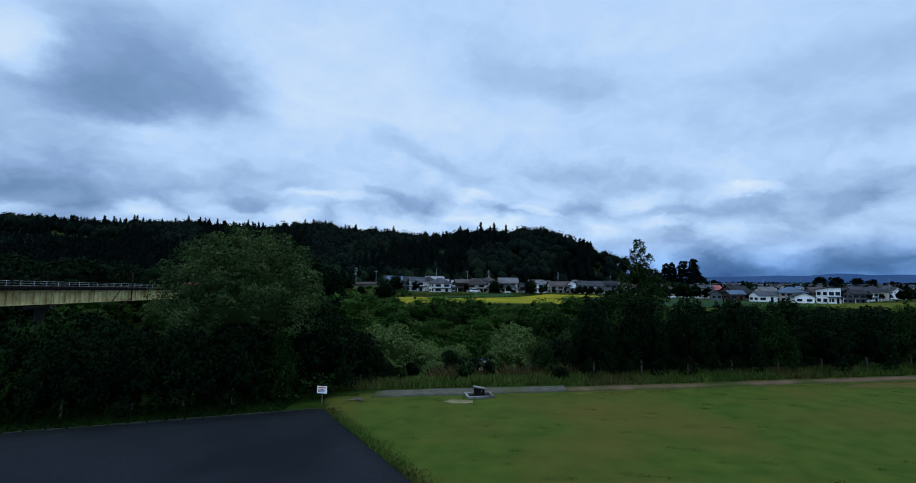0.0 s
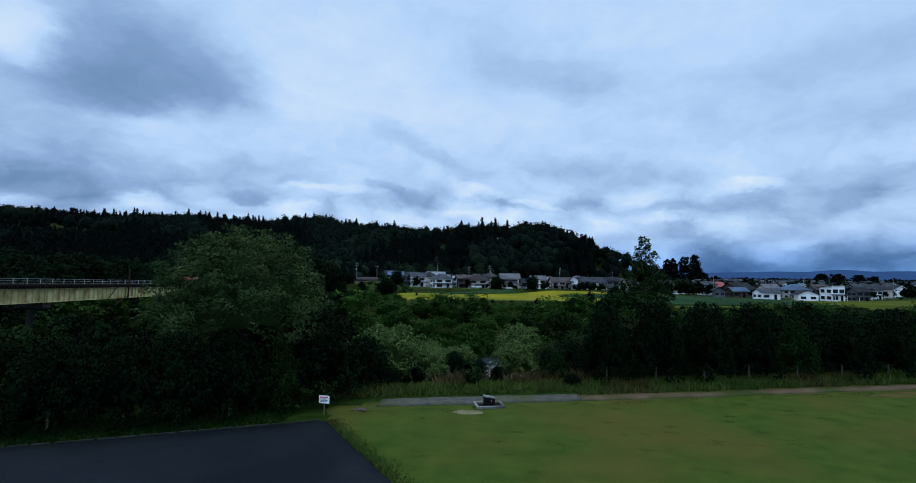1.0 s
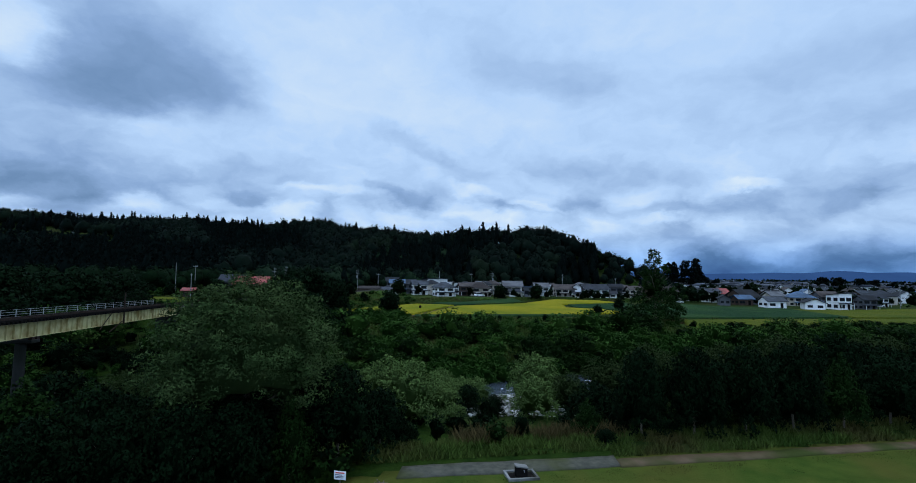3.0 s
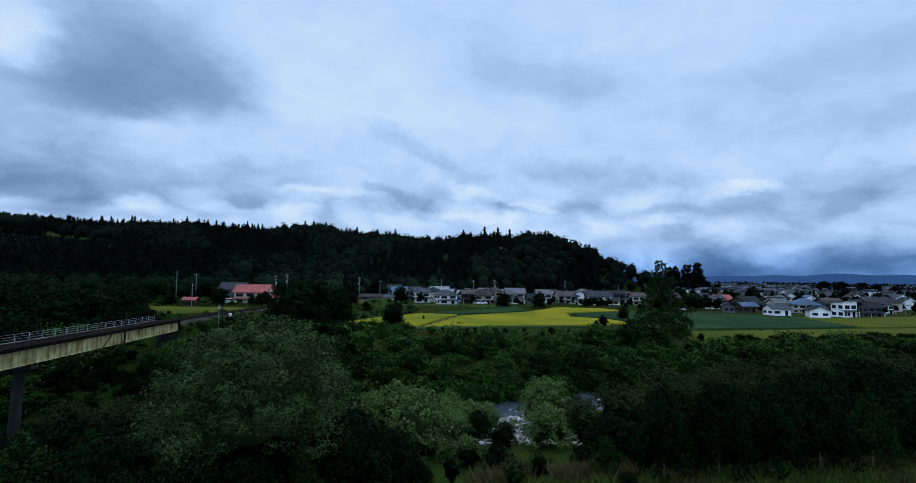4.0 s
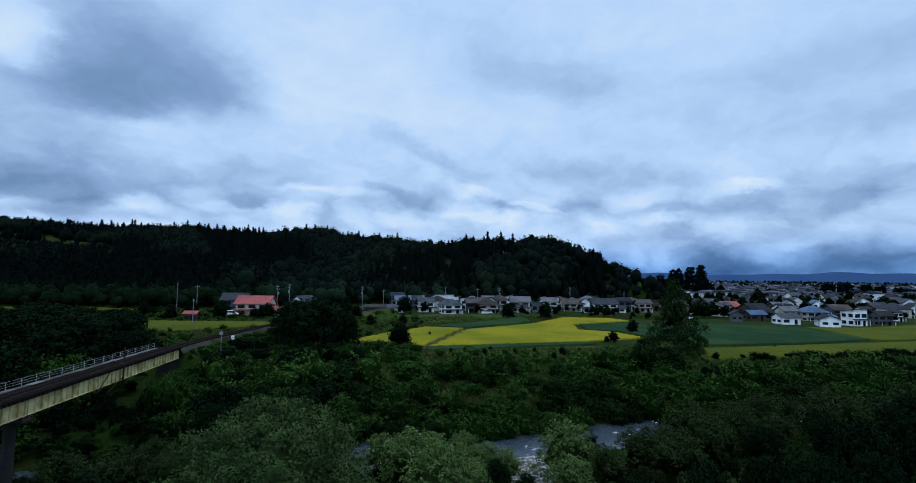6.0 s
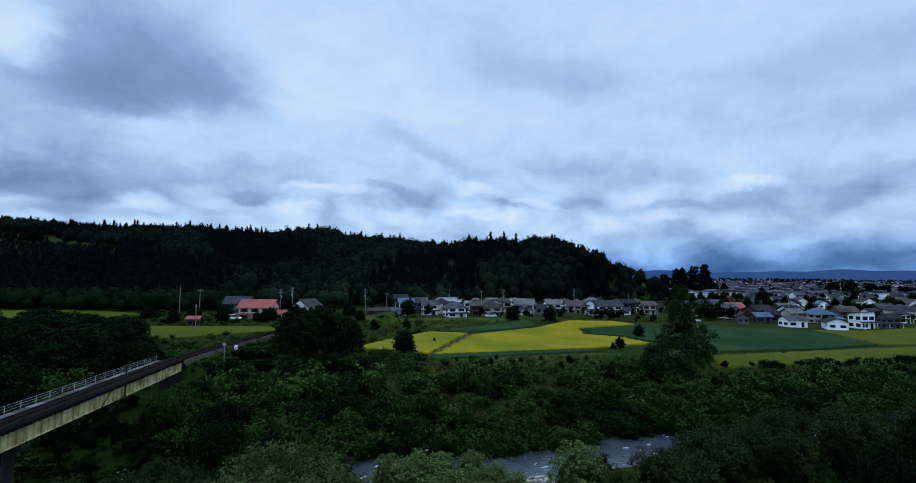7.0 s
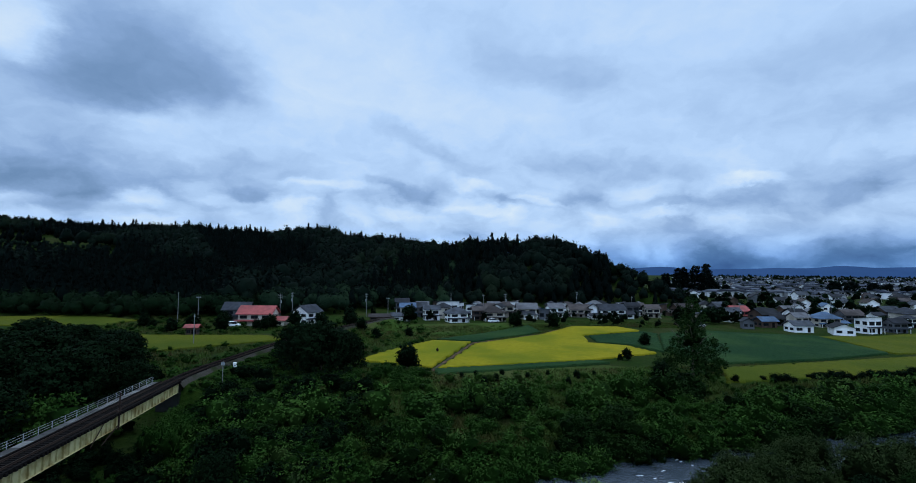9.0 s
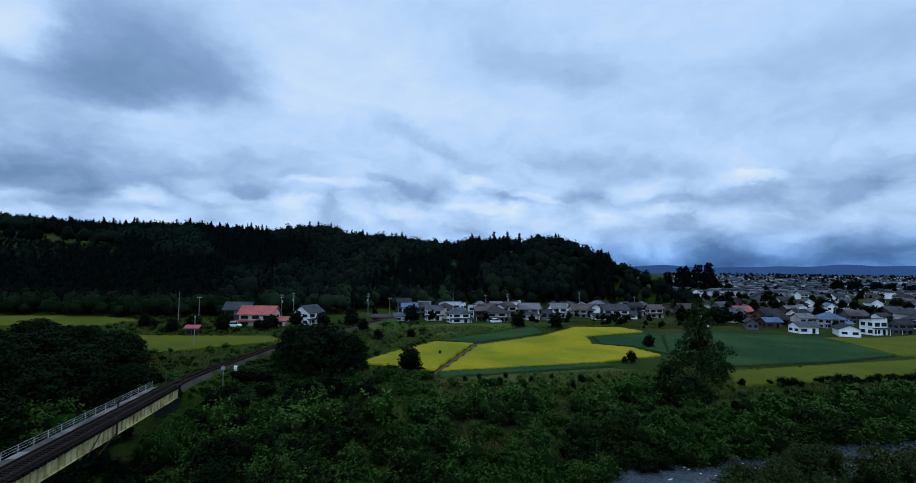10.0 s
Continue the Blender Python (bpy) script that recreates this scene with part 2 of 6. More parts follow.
M_willowd = mat("willow_leaf", (0.0165, 0.0334, 0.00942), (0.0429, 0.0671, 0.0216), 0.85, 0.7, island=0.28, bump=0, spec=0.02)
M_reed = mat("dry_reed", (0.044, 0.0336, 0.0128), (0.08, 0.06, 0.024), 0.9, 0.8, island=0.3, bump=0, spec=0.03)
# shade within dense foliage is put into these two darker leaf colours
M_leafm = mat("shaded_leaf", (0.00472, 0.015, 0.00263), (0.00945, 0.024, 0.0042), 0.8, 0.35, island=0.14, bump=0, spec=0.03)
M_leafd = mat("shade_dark_leaf", (0.00161, 0.00624, 0.00205), (0.00415, 0.0119, 0.00408), 0.8, 0.3, island=0.17, bump=0, spec=0.02)
M_footl = mat("hill_foot_leaf", (0.00486, 0.0126, 0.00651), (0.011, 0.0233, 0.0103), 0.85, 0.06, island=0.06, bump=0, spec=0.02)
# bluish cast of distance haze is put into the hill and cedar colours
M_hillb = mat("hazy_hill_leaf", (0.0011, 0.00364, 0.00274), (0.00329, 0.00785, 0.0049), 0.85, 0.05, island=0.06, bump=0, spec=0.02, c3=(0.00525, 0.0106, 0.00526), s3=0.022, w3=(0.56, 0.72))
M_conif = mat("hazy_cedar_needles", (0.00107, 0.00295, 0.0026), (0.00214, 0.00524, 0.00405), 0.85, 0.06, island=0.06, bump=0, spec=0.02)
M_blade = mat("tall_grass_blade", (0.0272, 0.0578, 0.0085), (0.0561, 0.0833, 0.0153), 0.8, 0.5, island=0.3, bump=0, spec=0.05, c3=(0.0537, 0.0434, 0.0145), s3=0.15)
M_bark = mat("bark", (0.0653, 0.0522, 0.0406), (0.123, 0.102, 0.0798), 0.9, 6.0, bump=0.6)
M_conc = mat("weathered_concrete", (0.139, 0.139, 0.134), (0.232, 0.232, 0.22), 0.9, 1.2, c3=(0.0696, 0.0673, 0.058), s3=0.5, bump=0.25, spec=0.1)
M_cream = mat("cream_paint_steel", (0.42, 0.375, 0.18), (0.52, 0.465, 0.24), 0.75, 1.4, c3=(0.25, 0.19, 0.07), s3=0.8, bump=0.1, spec=0.08)
M_rust = mat("rusty_steel", (0.0183, 0.0122, 0.0101), (0.0365, 0.0223, 0.0162), 0.85, 5.0, bump=0.2, spec=0.1)
M_tie = mat("creosoted_timber", (0.006, 0.0055, 0.005), (0.013, 0.011, 0.010), 0.95, 4.0, bump=0.3, spec=0.02)
M_ballast = mat("ballast", (0.0283, 0.0261, 0.0218), (0.0565, 0.0512, 0.0435), 0.95, 7.0, c3=(0.0174, 0.0239, 0.0087), s3=0.4, bump=0.8, bscale=12, dist=0.08, spec=0.05)
M_galv = mat("galvanised_steel", (0.217, 0.232, 0.239), (0.319, 0.334, 0.341), 0.6, 3.0, metal=0.2, bump=0.05, spec=0.2)
M_white = mat("white_paint", (0.725, 0.739, 0.754), (0.82, 0.82, 0.82), 0.7, 2.0, bump=0.05, spec=0.1)
M_wallw = mat("white_render", (0.847, 0.845, 0.841), (0.938, 0.929, 0.92), 0.85, 0.8, c3=(0.709, 0.702, 0.684), s3=0.4, bump=0.1, spec=0.1)
M_roofl = mat("pale_sheet_roof", (0.0756, 0.0785, 0.0859), (0.11, 0.113, 0.12), 0.7, 1.0, c3=(0.0582, 0.0582, 0.0619), s3=0.3, bump=0.1, spec=0.1)
M_wallb = mat("beige_siding", (0.47, 0.421, 0.352), (0.645, 0.587, 0.509), 0.85, 0.8, c3=(0.352, 0.313, 0.255), s3=0.4, bump=0.1, spec=0.1)
M_wallg = mat("grey_siding", (0.0801, 0.0866, 0.0961), (0.137, 0.144, 0.156), 0.85, 0.8, c3=(0.0722, 0.0754, 0.0801), s3=0.4, bump=0.1, spec=0.1)
M_wallr = mat("brown_board", (0.0653, 0.0421, 0.0319), (0.109, 0.0725, 0.0551), 0.9, 0.8, c3=(0.0508, 0.0362, 0.029), s3=0.4, bump=0.1, spec=0.08)
M_roofg = mat("grey_sheet_roof", (0.0253, 0.0295, 0.0358), (0.0442, 0.0498, 0.0591), 0.8, 1.0, c3=(0.0176, 0.0203, 0.0236), s3=0.3, bump=0.1, spec=0.08, objrand=0.55)
M_roofd = mat("dark_tile_roof", (0.0153, 0.0179, 0.0229), (0.0289, 0.0323, 0.0391), 0.8, 1.0, c3=(0.0136, 0.0153, 0.0179), s3=0.3, bump=0.1, spec=0.08, objrand=0.5)
M_roofb = mat("blue_sheet_roof", (0.035, 0.075, 0.135), (0.055, 0.105, 0.175), 0.6, 1.0, c3=(0.03, 0.055, 0.09), s3=0.3, bump=0.1, spec=0.15)
M_roofr = mat("red_sheet_roof", (0.217, 0.0377, 0.0348), (0.304, 0.0609, 0.0522), 0.55, 1.0, c3=(0.145, 0.0319, 0.029), s3=0.3, bump=0.1, spec=0.2)
M_roofn = mat("brown_sheet_roof", (0.0372, 0.0311, 0.0297), (0.0574, 0.0486, 0.0459), 0.8, 1.0, c3=(0.027, 0.0229, 0.0216), s3=0.3, bump=0.1, spec=0.08, objrand=0.5)
M_pole = mat("pole_concrete", (0.131, 0.131, 0.131), (0.184, 0.184, 0.179), 0.85, 2.0, bump=0.1, spec=0.1)
M_sash = mat("dark_window_sash", (0.022, 0.021, 0.020), (0.040, 0.038, 0.036), 0.7, 3.0, bump=0.05, spec=0.1)
M_tyre = mat("tyre_rubber", (0.012, 0.012, 0.012), (0.022, 0.022, 0.022), 0.85, 8.0, bump=0.1, spec=0.1)
M_carw = mat("white_car_paint", (0.62, 0.63, 0.64), (0.70, 0.71, 0.72), 0.35, 1.0, bump=0, spec=0.4)
M_carg = mat("grey_car_paint", (0.10, 0.105, 0.11), (0.14, 0.145, 0.15), 0.35, 1.0, bump=0, spec=0.4)
M_ink = mat("sign_print", (0.0435, 0.0435, 0.0725), (0.0725, 0.0725, 0.116), 0.6, 3.0, bump=0)
M_inkr = mat("sign_red", (0.652, 0.058, 0.0435), (0.725, 0.087, 0.058), 0.6, 3.0, bump=0)
# the blue of distant air is put into the mountain colour
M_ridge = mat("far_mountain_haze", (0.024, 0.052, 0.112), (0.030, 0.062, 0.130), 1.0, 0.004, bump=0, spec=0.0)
M_foam = mat("river_foam", (0.522, 0.557, 0.603), (0.656, 0.656, 0.656), 0.6, 6.0, bump=0.3, spec=0.2)

M_concd = mat("dark_concrete", (0.0157, 0.0167, 0.0157), (0.0313, 0.0323, 0.0303), 0.9, 1.2, c3=(0.0115, 0.0136, 0.00942), s3=0.6, bump=0.25, spec=0.1)
M_sand = mat("bare_sandy_soil", (0.123, 0.109, 0.058), (0.189, 0.167, 0.0943), 0.95, 3.0, c3=(0.058, 0.0725, 0.0174), s3=0.9, bump=0.5, bscale=20, spec=0.03)
M_glass = bpy.data.materials.new("window_glass")
M_glass.use_nodes = True
_p = M_glass.node_tree.nodes["Principled BSDF"]
_p.inputs["Base Color"].default_value, _p.inputs["Roughness"].default_value = (0.010, 0.012, 0.015, 1), 0.2
_p.inputs["Specular IOR Level"].default_value = 0.12
M_water = mat("river_water", (0.029, 0.0406, 0.0522), (0.0464, 0.058, 0.0696), 0.12, 0.5, bump=0.6, bscale=2.2, dist=0.12, spec=0.5)

# ---------------------------------------------------------------- mesh helpers
def fast_mesh(name, verts, quads, material):
    """A mesh from an (n, 3) array of corners (or (n, 6), with normals) and an (m, 4) or (m, 3) array of faces."""
    me = bpy.data.meshes.new(name)
    verts, quads = np.asarray(verts, np.float32), np.asarray(quads, np.int32)
    normals = verts[:, 3:] if verts.shape[1] == 6 else None
    verts = np.ascontiguousarray(verts[:, :3])
    k = quads.shape[1]
    me.vertices.add(len(verts))
    me.vertices.foreach_set("co", verts.ravel())
    me.loops.add(quads.size)
    me.loops.foreach_set("vertex_index", quads.ravel())
    me.polygons.add(len(quads))
    me.polygons.foreach_set("loop_start", np.arange(0, quads.size, k, dtype=np.int32))
    me.polygons.foreach_set("loop_total", np.full(len(quads), k, np.int32))
    me.materials.append(material)
    me.update(calc_edges=True)
    me.validate()
    if normals is not None:
        # leaves shade with the mass of the crown that they belong to
        me.polygons.foreach_set("use_smooth", np.ones(len(me.polygons), bool))
        at = me.attributes.new("custom_normal", "FLOAT_VECTOR", "POINT")
        at.data.foreach_set("vector", np.ascontiguousarray(normals).ravel())
    return me


def part(name, bm, material, parent=None, label="", smooth=False):
    me = bpy.data.meshes.new(name)
    bm.to_mesh(me)
    bm.free()
    me.materials.append(material)
    if smooth:
        me.polygons.foreach_set("use_smooth", [True] * len(me.polygons))
    ob = new(name, me)
    ob.parent = parent
    if label:
        tagged(ob, label)
    return ob


def box(bm, x0, x1, y0, y1, z0, z1, m=None):
    """Adds a box; m: an optional pose for it."""
    v = [Vector((x, y, z)) for z in (z0, z1) for y in (y0, y1) for x in (x0, x1)]
    if m:
        v = [m @ p for p in v]
    v = [bm.verts.new(p) for p in v]
    for f in ((0, 2, 3, 1), (4, 5, 7, 6), (0, 1, 5, 4), (2, 6, 7, 3), (0, 4, 6, 2), (1, 3, 7, 5)):
        bm.faces.new([v[i] for i in f])
    return bm


def boxed(*a, m=None, bevel=0.0):
    bm = box(bmesh.new(), *a, m=m)
    if bevel:
        bmesh.ops.bevel(bm, geom=bm.edges[:], offset=bevel, segments=1, affect="EDGES")
    return bm


def tube(bm, pts, radii, sides=6):
    """Adds a tapered tube along points."""
    rings = []
    for i, p in enumerate(pts):
        a, b = Vector(pts[max(0, i - 1)]), Vector(pts[min(len(pts) - 1, i + 1)])
        d = (b - a).normalized()
        u = d.orthogonal().normalized()
        w = d.cross(u)
        rings.append([bm.verts.new(Vector(p) + radii[i] * (math.cos(t) * u + math.sin(t) * w)) for t in (2 * math.pi * k / sides for k in range(sides))])
    for r0, r1 in zip(rings, rings[1:]):
        for k in range(sides):
            bm.faces.new((r0[k], r0[(k + 1) % sides], r1[(k + 1) % sides], r1[k]))
    bm.faces.new(rings[0][::-1])
    bm.faces.new(rings[-1])
    return bm


def thing(name, label, category, m=None, group="", kind=""):
    e = new(name)
    e.empty_display_size = 0.2
    if m is not None:
        e.matrix_world = m
    return tagged(e, label, category, group, kind)


# ---------------------------------------------------------------- the lie of the land
def sm(a, b, x):
    t = min(1.0, max(0.0, (x - a) / (b - a)))
    return t * t * (3 - 2 * t)


LAWN_Z = 2.13


def lawn_edge(x):
    return 21.2 + 0.27 * x


def far_bank(x):
    return 60.5 + 0.38 * x


# ridge by bearing: bearing, distance, skyline height, distance of the foot
B_AZ = [-1.6, -1.12, -0.88, -0.67, -0.50, -0.40, -0.325, -0.22, -0.125, -0.03, 0.045, 0.10, 0.16, 0.23, 0.28, 0.33, 0.38]
B_YR = [400, 400, 400, 400, 400, 400, 350, 350, 320, 300, 300, 300, 290, 275, 262, 260, 260]
B_ZS = [65, 63, 56.5, 56.5, 51, 56, 46, 44, 38.5, 41, 41, 43, 35.5, 29.5, 23, 17, 12]
B_YF = [150, 150, 150, 152, 165, 172, 180, 198, 208, 216, 222, 228, 232, 236, 240, 250, 250]


def hill_t(x, y):
    """How far up the slope a place lies: 0 at the foot, 1 on the ridge; and the ridge's height of ground."""
    if y < 120:
        return 0.0, 0.0
    a = x / (y - 5)
    if a > 0.38:
        return 0.0, 0.0
    yf, yr = np.interp(a, B_AZ, B_YF), np.interp(a, B_AZ, B_YR)
    return max(0.0, (y - yf) / (yr - yf)), float(np.interp(a, B_AZ, B_ZS)) - 9.5


def plain(x, y):
    return min(5.0, max(1.2, 3.2 - 0.017 * x)) + 0.7 * sm(138, 160, y) * (1 - sm(40, 80, x))


TRACK = [(-36.6, 34.0), (-44.15, 62.5), (-44.9, 66.0), (-45.5, 72.0), (-45.6, 79.0), (-45.8, 90.0), (-45.0, 105.0), (-42.0, 122.0), (-36.0, 150.0)]


def track_x(y):
    return float(np.interp(y, [p[1] for p in TRACK], [p[0] for p in TRACK]))


def land(x, y):
    e, f = lawn_edge(x), far_bank(x)
    n = f - 9.5
    if y < f:
        return LAWN_Z * (1 - sm(e + 3.2, e + 11, y)) - 1.4 * sm(e + 10, n - 1, y) - 0.9 * sm(n - 1, n + 1.5, y) * (1 - sm(f - 2, f, y))
    z = -1.4 + 1.9 * sm(f, f + 3, y) + (plain(x, y) - 0.5) * sm(f + 4, f + 26, y)
    if 61 < y < 150 and -60 < x < -25:
        z = max(z, min(6.0, 6.0 - (abs(x - track_x(y)) - 2.1) * 0.55) * sm(61.8, 63.4, y))
    t, zr = hill_t(x, y)
    if t > 0:
        s = min(1.0, t)
        z += (zr - z) * (0.75 * s * s * (3 - 2 * s) + 0.25 * s) if t <= 1 else (zr - z) * max(0.0, 1 - (0.25 + 3.5 * sm(0.08, 0.24, x / (y - 5))) * (t - 1))
    return z


def axis(fine0, fine1, step, mid0, mid1, mstep, lo, hi):
    a = list(np.arange(fine0, fine1 + 0.01, step)) + list(np.arange(mid0, fine0 - 0.1, mstep)) + list(np.arange(fine1 + mstep, mid1 + 0.1, mstep))
    p, d = mid1, mstep
    while p < hi:
        d *= 1.5
        p += d
        a.append(min(p, hi))
    p, d = mid0, mstep
    while p > lo:
        d *= 1.5
        p -= d
        a.append(max(p, lo))
    return sorted(set(round(float(v), 3) for v in a))


gx = axis(-70, 90, 1.25, -450, 260, 7.0, -4600, 4600)
gy = axis(-8, 130, 1.25, -8, 440, 5.0, -600, 4700)
gv = [(x, y, land(x, y) + (0.12 * noise.noise((x * 0.35, y * 0.35, 0)) if y > lawn_edge(x) + 3 else -0.03)) for y in gy for x in gx]
nx = len(gx)
gq = [(j * nx + i, j * nx + i + 1, (j + 1) * nx + i + 1, (j + 1) * nx + i) for j in range(len(gy) - 1) for i in range(nx - 1)]
ground_me = fast_mesh("ground", gv, gq, M_ground)
ground_me.polygons.foreach_set("use_smooth", [True] * len(ground_me.polygons))
tagged(new("ground", ground_me), "valley ground with rough green meadow and river bed", "ground", kind="structure")


def sheet(name, corners, step, rise, material, label, category, skirt=0.0, rough=0.0, kind="structure"):
    """A four-cornered sheet that follows the land, rise above it, with a skirt down its sides."""
    a, b, c, d = [Vector((*p, 0)) for p in corners]
    nu = max(2, int(max((b - a).length, (c - d).length) / step))
    nv = max(2, int(max((d - a).length, (c - b).length) / step))
    vs, qs = [], []
    for j in range(nv + 1):
        for i in range(nu + 1):
            u, v = i / nu, j / nv
            p = (a * (1 - u) + b * u) * (1 - v) + (d * (1 - u) + c * u) * v
            w = 0.0 if not rough else rough * noise.noise((p.x * 0.9, p.y * 0.9, 3.0))
            if rough and (i in (0, nu) or j in (0, nv)):
                p = p + Vector((noise.noise((p.x * 0.3, p.y * 0.3, 7)), noise.noise((p.x * 0.3, p.y * 0.3, 17)), 0)) * rough * 4
            vs.append((p.x, p.y, land(p.x, p.y) + rise + w))
    for j in range(nv):
        for i in range(nu):
            k = j * (nu + 1) + i
            qs.append((k, k + 1, k + nu + 2, k + nu + 1))
    if skirt:
        rim = [i for i in range(nu + 1)] + [(j + 1) * (nu + 1) + nu for j in range(nv)] + [nv * (nu + 1) + nu - 1 - i for i in range(nu)] + [(nv - 1 - j) * (nu + 1) for j in range(nv - 1)]
        base = len(vs)
        for r in rim:
            x, y, z = vs[r]
            vs.append((x, y, z - skirt))
        m = len(rim)
        for k in range(m):
            qs.append((rim[k], base + k, base + (k + 1) % m, rim[(k + 1) % m]))
    me = fast_mesh(name, vs, qs, material)
    me.polygons.foreach_set("use_smooth", [True] * len(me.polygons))
    return tagged(new(name, me), label, category, kind=kind)


# lawn, car park, path
sheet("car_park", [(-49.36, -2.36), (-5.04, 17.8), (33.04, -34.76), (-49.36, -48.36)], 2.0, 0.03, M_asphalt, "dark worn asphalt car park beside the lawn", "asphalt", skirt=0.08)
sheet("path", [(-3.4, 20.3), (7.0, 22.9), (7.0, 24.2), (-3.4, 21.7)], 0.4, 0.08, M_path, "grey gravel path along the edge of the lawn", "path", skirt=0.12, rough=0.03)
sheet("path", [(7.0, 22.75), (56, 35.9), (56, 36.8), (7.0, 23.75)], 0.4, 0.075, M_dirt, "brown dirt path along the edge of the lawn", "path", skirt=0.12, rough=0.03)

# river
rx = np.arange(-140, 160, 2.0)
wv = [(x, far_bank(x) + o, -1.62) for x in rx for o in (-13.0, 1.5)]
wq = [(2 * i, 2 * i + 2, 2 * i + 3, 2 * i + 1) for i in range(len(rx) - 1)]
tagged(new("water", fast_mesh("water", wv, wq, M_water)), "dark rippled shallow river water", "river", kind="structure")
sheet("gravel_bar", [(-2.5, 41.0), (3.6, 42.5), (5.5, 53.3), (-1.2, 50.8)], 0.6, 0.06, M_gravel, "pale river gravel bar beside the water", "gravel", rough=0.08)

# ---------------------------------------------------------------- fields
def inside(poly, x, y):
    c = False
    for (x0, y0), (x1, y1) in zip(poly, poly[1:] + poly[:1]):
        if (y0 > y) != (y1 > y) and x < (x1 - x0) * (y - y0) / (y1 - y0) + x0:
            c = not c
    return c


def to_rim(poly, x, y):
    best = None
    for (x0, y0), (x1, y1) in zip(poly, poly[1:] + poly[:1]):
        dx, dy = x1 - x0, y1 - y0
        t = min(1.0, max(0.0, ((x - x0) * dx + (y - y0) * dy) / (dx * dx + dy * dy)))
        q = (x0 + t * dx, y0 + t * dy)
        d = (q[0] - x) ** 2 + (q[1] - y) ** 2
        if best is None or d < best[0]:
            best = (d, q)
    return best[1]


CROPS = []


def field(name, poly, rise, material, label, category, step=1.0, rough=0.06, kind="stuff"):
    """A crop or plot with an outline: a slab that follows the land, with a ragged top and real sides."""
    if category in ("rice field", "bean field"):
        CROPS.append(poly)
    xs = np.arange(min(p[0] for p in poly) - step, max(p[0] for p in poly) + 2 * step, step)
    ys = np.arange(min(p[1] for p in poly) - step, max(p[1] for p in poly) + 2 * step, step)
    ids, vs, qs, edges = {}, [], [], {}

    def vert(i, j):
        if (i, j) not in ids:
            x, y = float(xs[i]), float(ys[j])
            if not inside(poly, x, y):
                x, y = to_rim(poly, x, y)
            ids[i, j] = len(vs)
            vs.append((x, y, land(x, y) + rise + rough * noise.noise((x * 0.8, y * 0.8, 5.0)) + rough * noise.noise((x * 2.9, y * 2.9, 9.0))))
        return ids[i, j]

    for j in range(len(ys) - 1):
        for i in range(len(xs) - 1):
            if inside(poly, float(xs[i] + step / 2), float(ys[j] + step / 2)):
                q = (vert(i, j), vert(i + 1, j), vert(i + 1, j + 1), vert(i, j + 1))
                qs.append(q)
                for a, b in zip(q, q[1:] + q[:1]):
                    edges[a, b] = edges.get((a, b), 0) + 1
    low = {}
    for a, b in list(edges):
        if (b, a) not in edges:
            for v in (a, b):
                if v not in low:
                    low[v] = len(vs)
                    vs.append((vs[v][0], vs[v][1], vs[v][2] - rise - 0.4))
            qs.append((b, a, low[a], low[b]))
    me = fast_mesh(name, vs, qs, material)
    me.polygons.foreach_set("use_smooth", [True] * len(me.polygons))
    return tagged(new(name, me), label, category, kind=kind)


field("lawn", [(-4.96, 17.84), (-5.84, 20.12), (-3.36, 21.56), (56.24, 37.48), (88.24, -32.36), (33.04, -34.76)], 0.02, M_lawn, "short mown green lawn with darker tufts", "lawn", 0.8, 0.01, "structure")
field("dry_lawn", [(23.44, 26.2), (25.84, 27.48), (30.64, 28.76), (40.24, 31.16), (48.24, 33.08), (46.64, 28.44), (37.04, 26.04), (29.04, 25.4)], 0.035, M_dry, "dry brown patch of the lawn", "grass", 0.6, 0.01, "structure")
field("rice_field", [(-13.7, 90), (16.3, 105.1), (32.7, 117), (28.3, 126.7), (19.7, 129.2), (20.7, 143.1), (39.5, 154.5), (35, 162.5), (20, 159.1), (9.4, 142.4), (-8.7, 120.2)], 0.3, M_rice, "ripe golden yellow rice field", "rice field")
field("rice_field", [(-29.5, 94), (-26.5, 105.4), (-19.1, 123.1), (-9.75, 122.6), (-15.0, 90.1)], 0.3, M_rice, "ripe golden rice field beside a dirt track", "rice field")
field("bean_field", [(-18.4, 124.2), (6.3, 157.3), (9.2, 145.4), (-8.9, 123.2)], 0.4, M_soy, "dark green leafy bean field", "bean field")
field("bean_field", [(43.6, 150.3), (62.6, 162.8), (94.1, 162.2), (91.3, 130.3), (68.2, 117.0), (41.5, 106.3), (34.9, 120.0)], 0.45, M_soy, "wide dark green leafy bean field", "bean field")
field("rice_field", [(39.8, 102.3), (86.1, 123.5), (120, 139), (118, 126), (77.2, 106.7), (35.9, 91.7)], 0.3, M_rice2, "yellow-green rice field in front of the beans", "rice field")
field("rice_field", [(89.9, 160.9), (112, 167), (170, 195), (160, 160), (97.5, 131.8), (92.5, 130.7), (95.3, 158)], 0.3, M_rice2, "yellow-green rice field beside the town", "rice field")
field("bean_strip", [(-14.2, 89.0), (16.2, 104.0), (19.1, 102.2), (-13.4, 84.4)], 0.4, M_soy, "narrow dark green bean strip", "bean field")
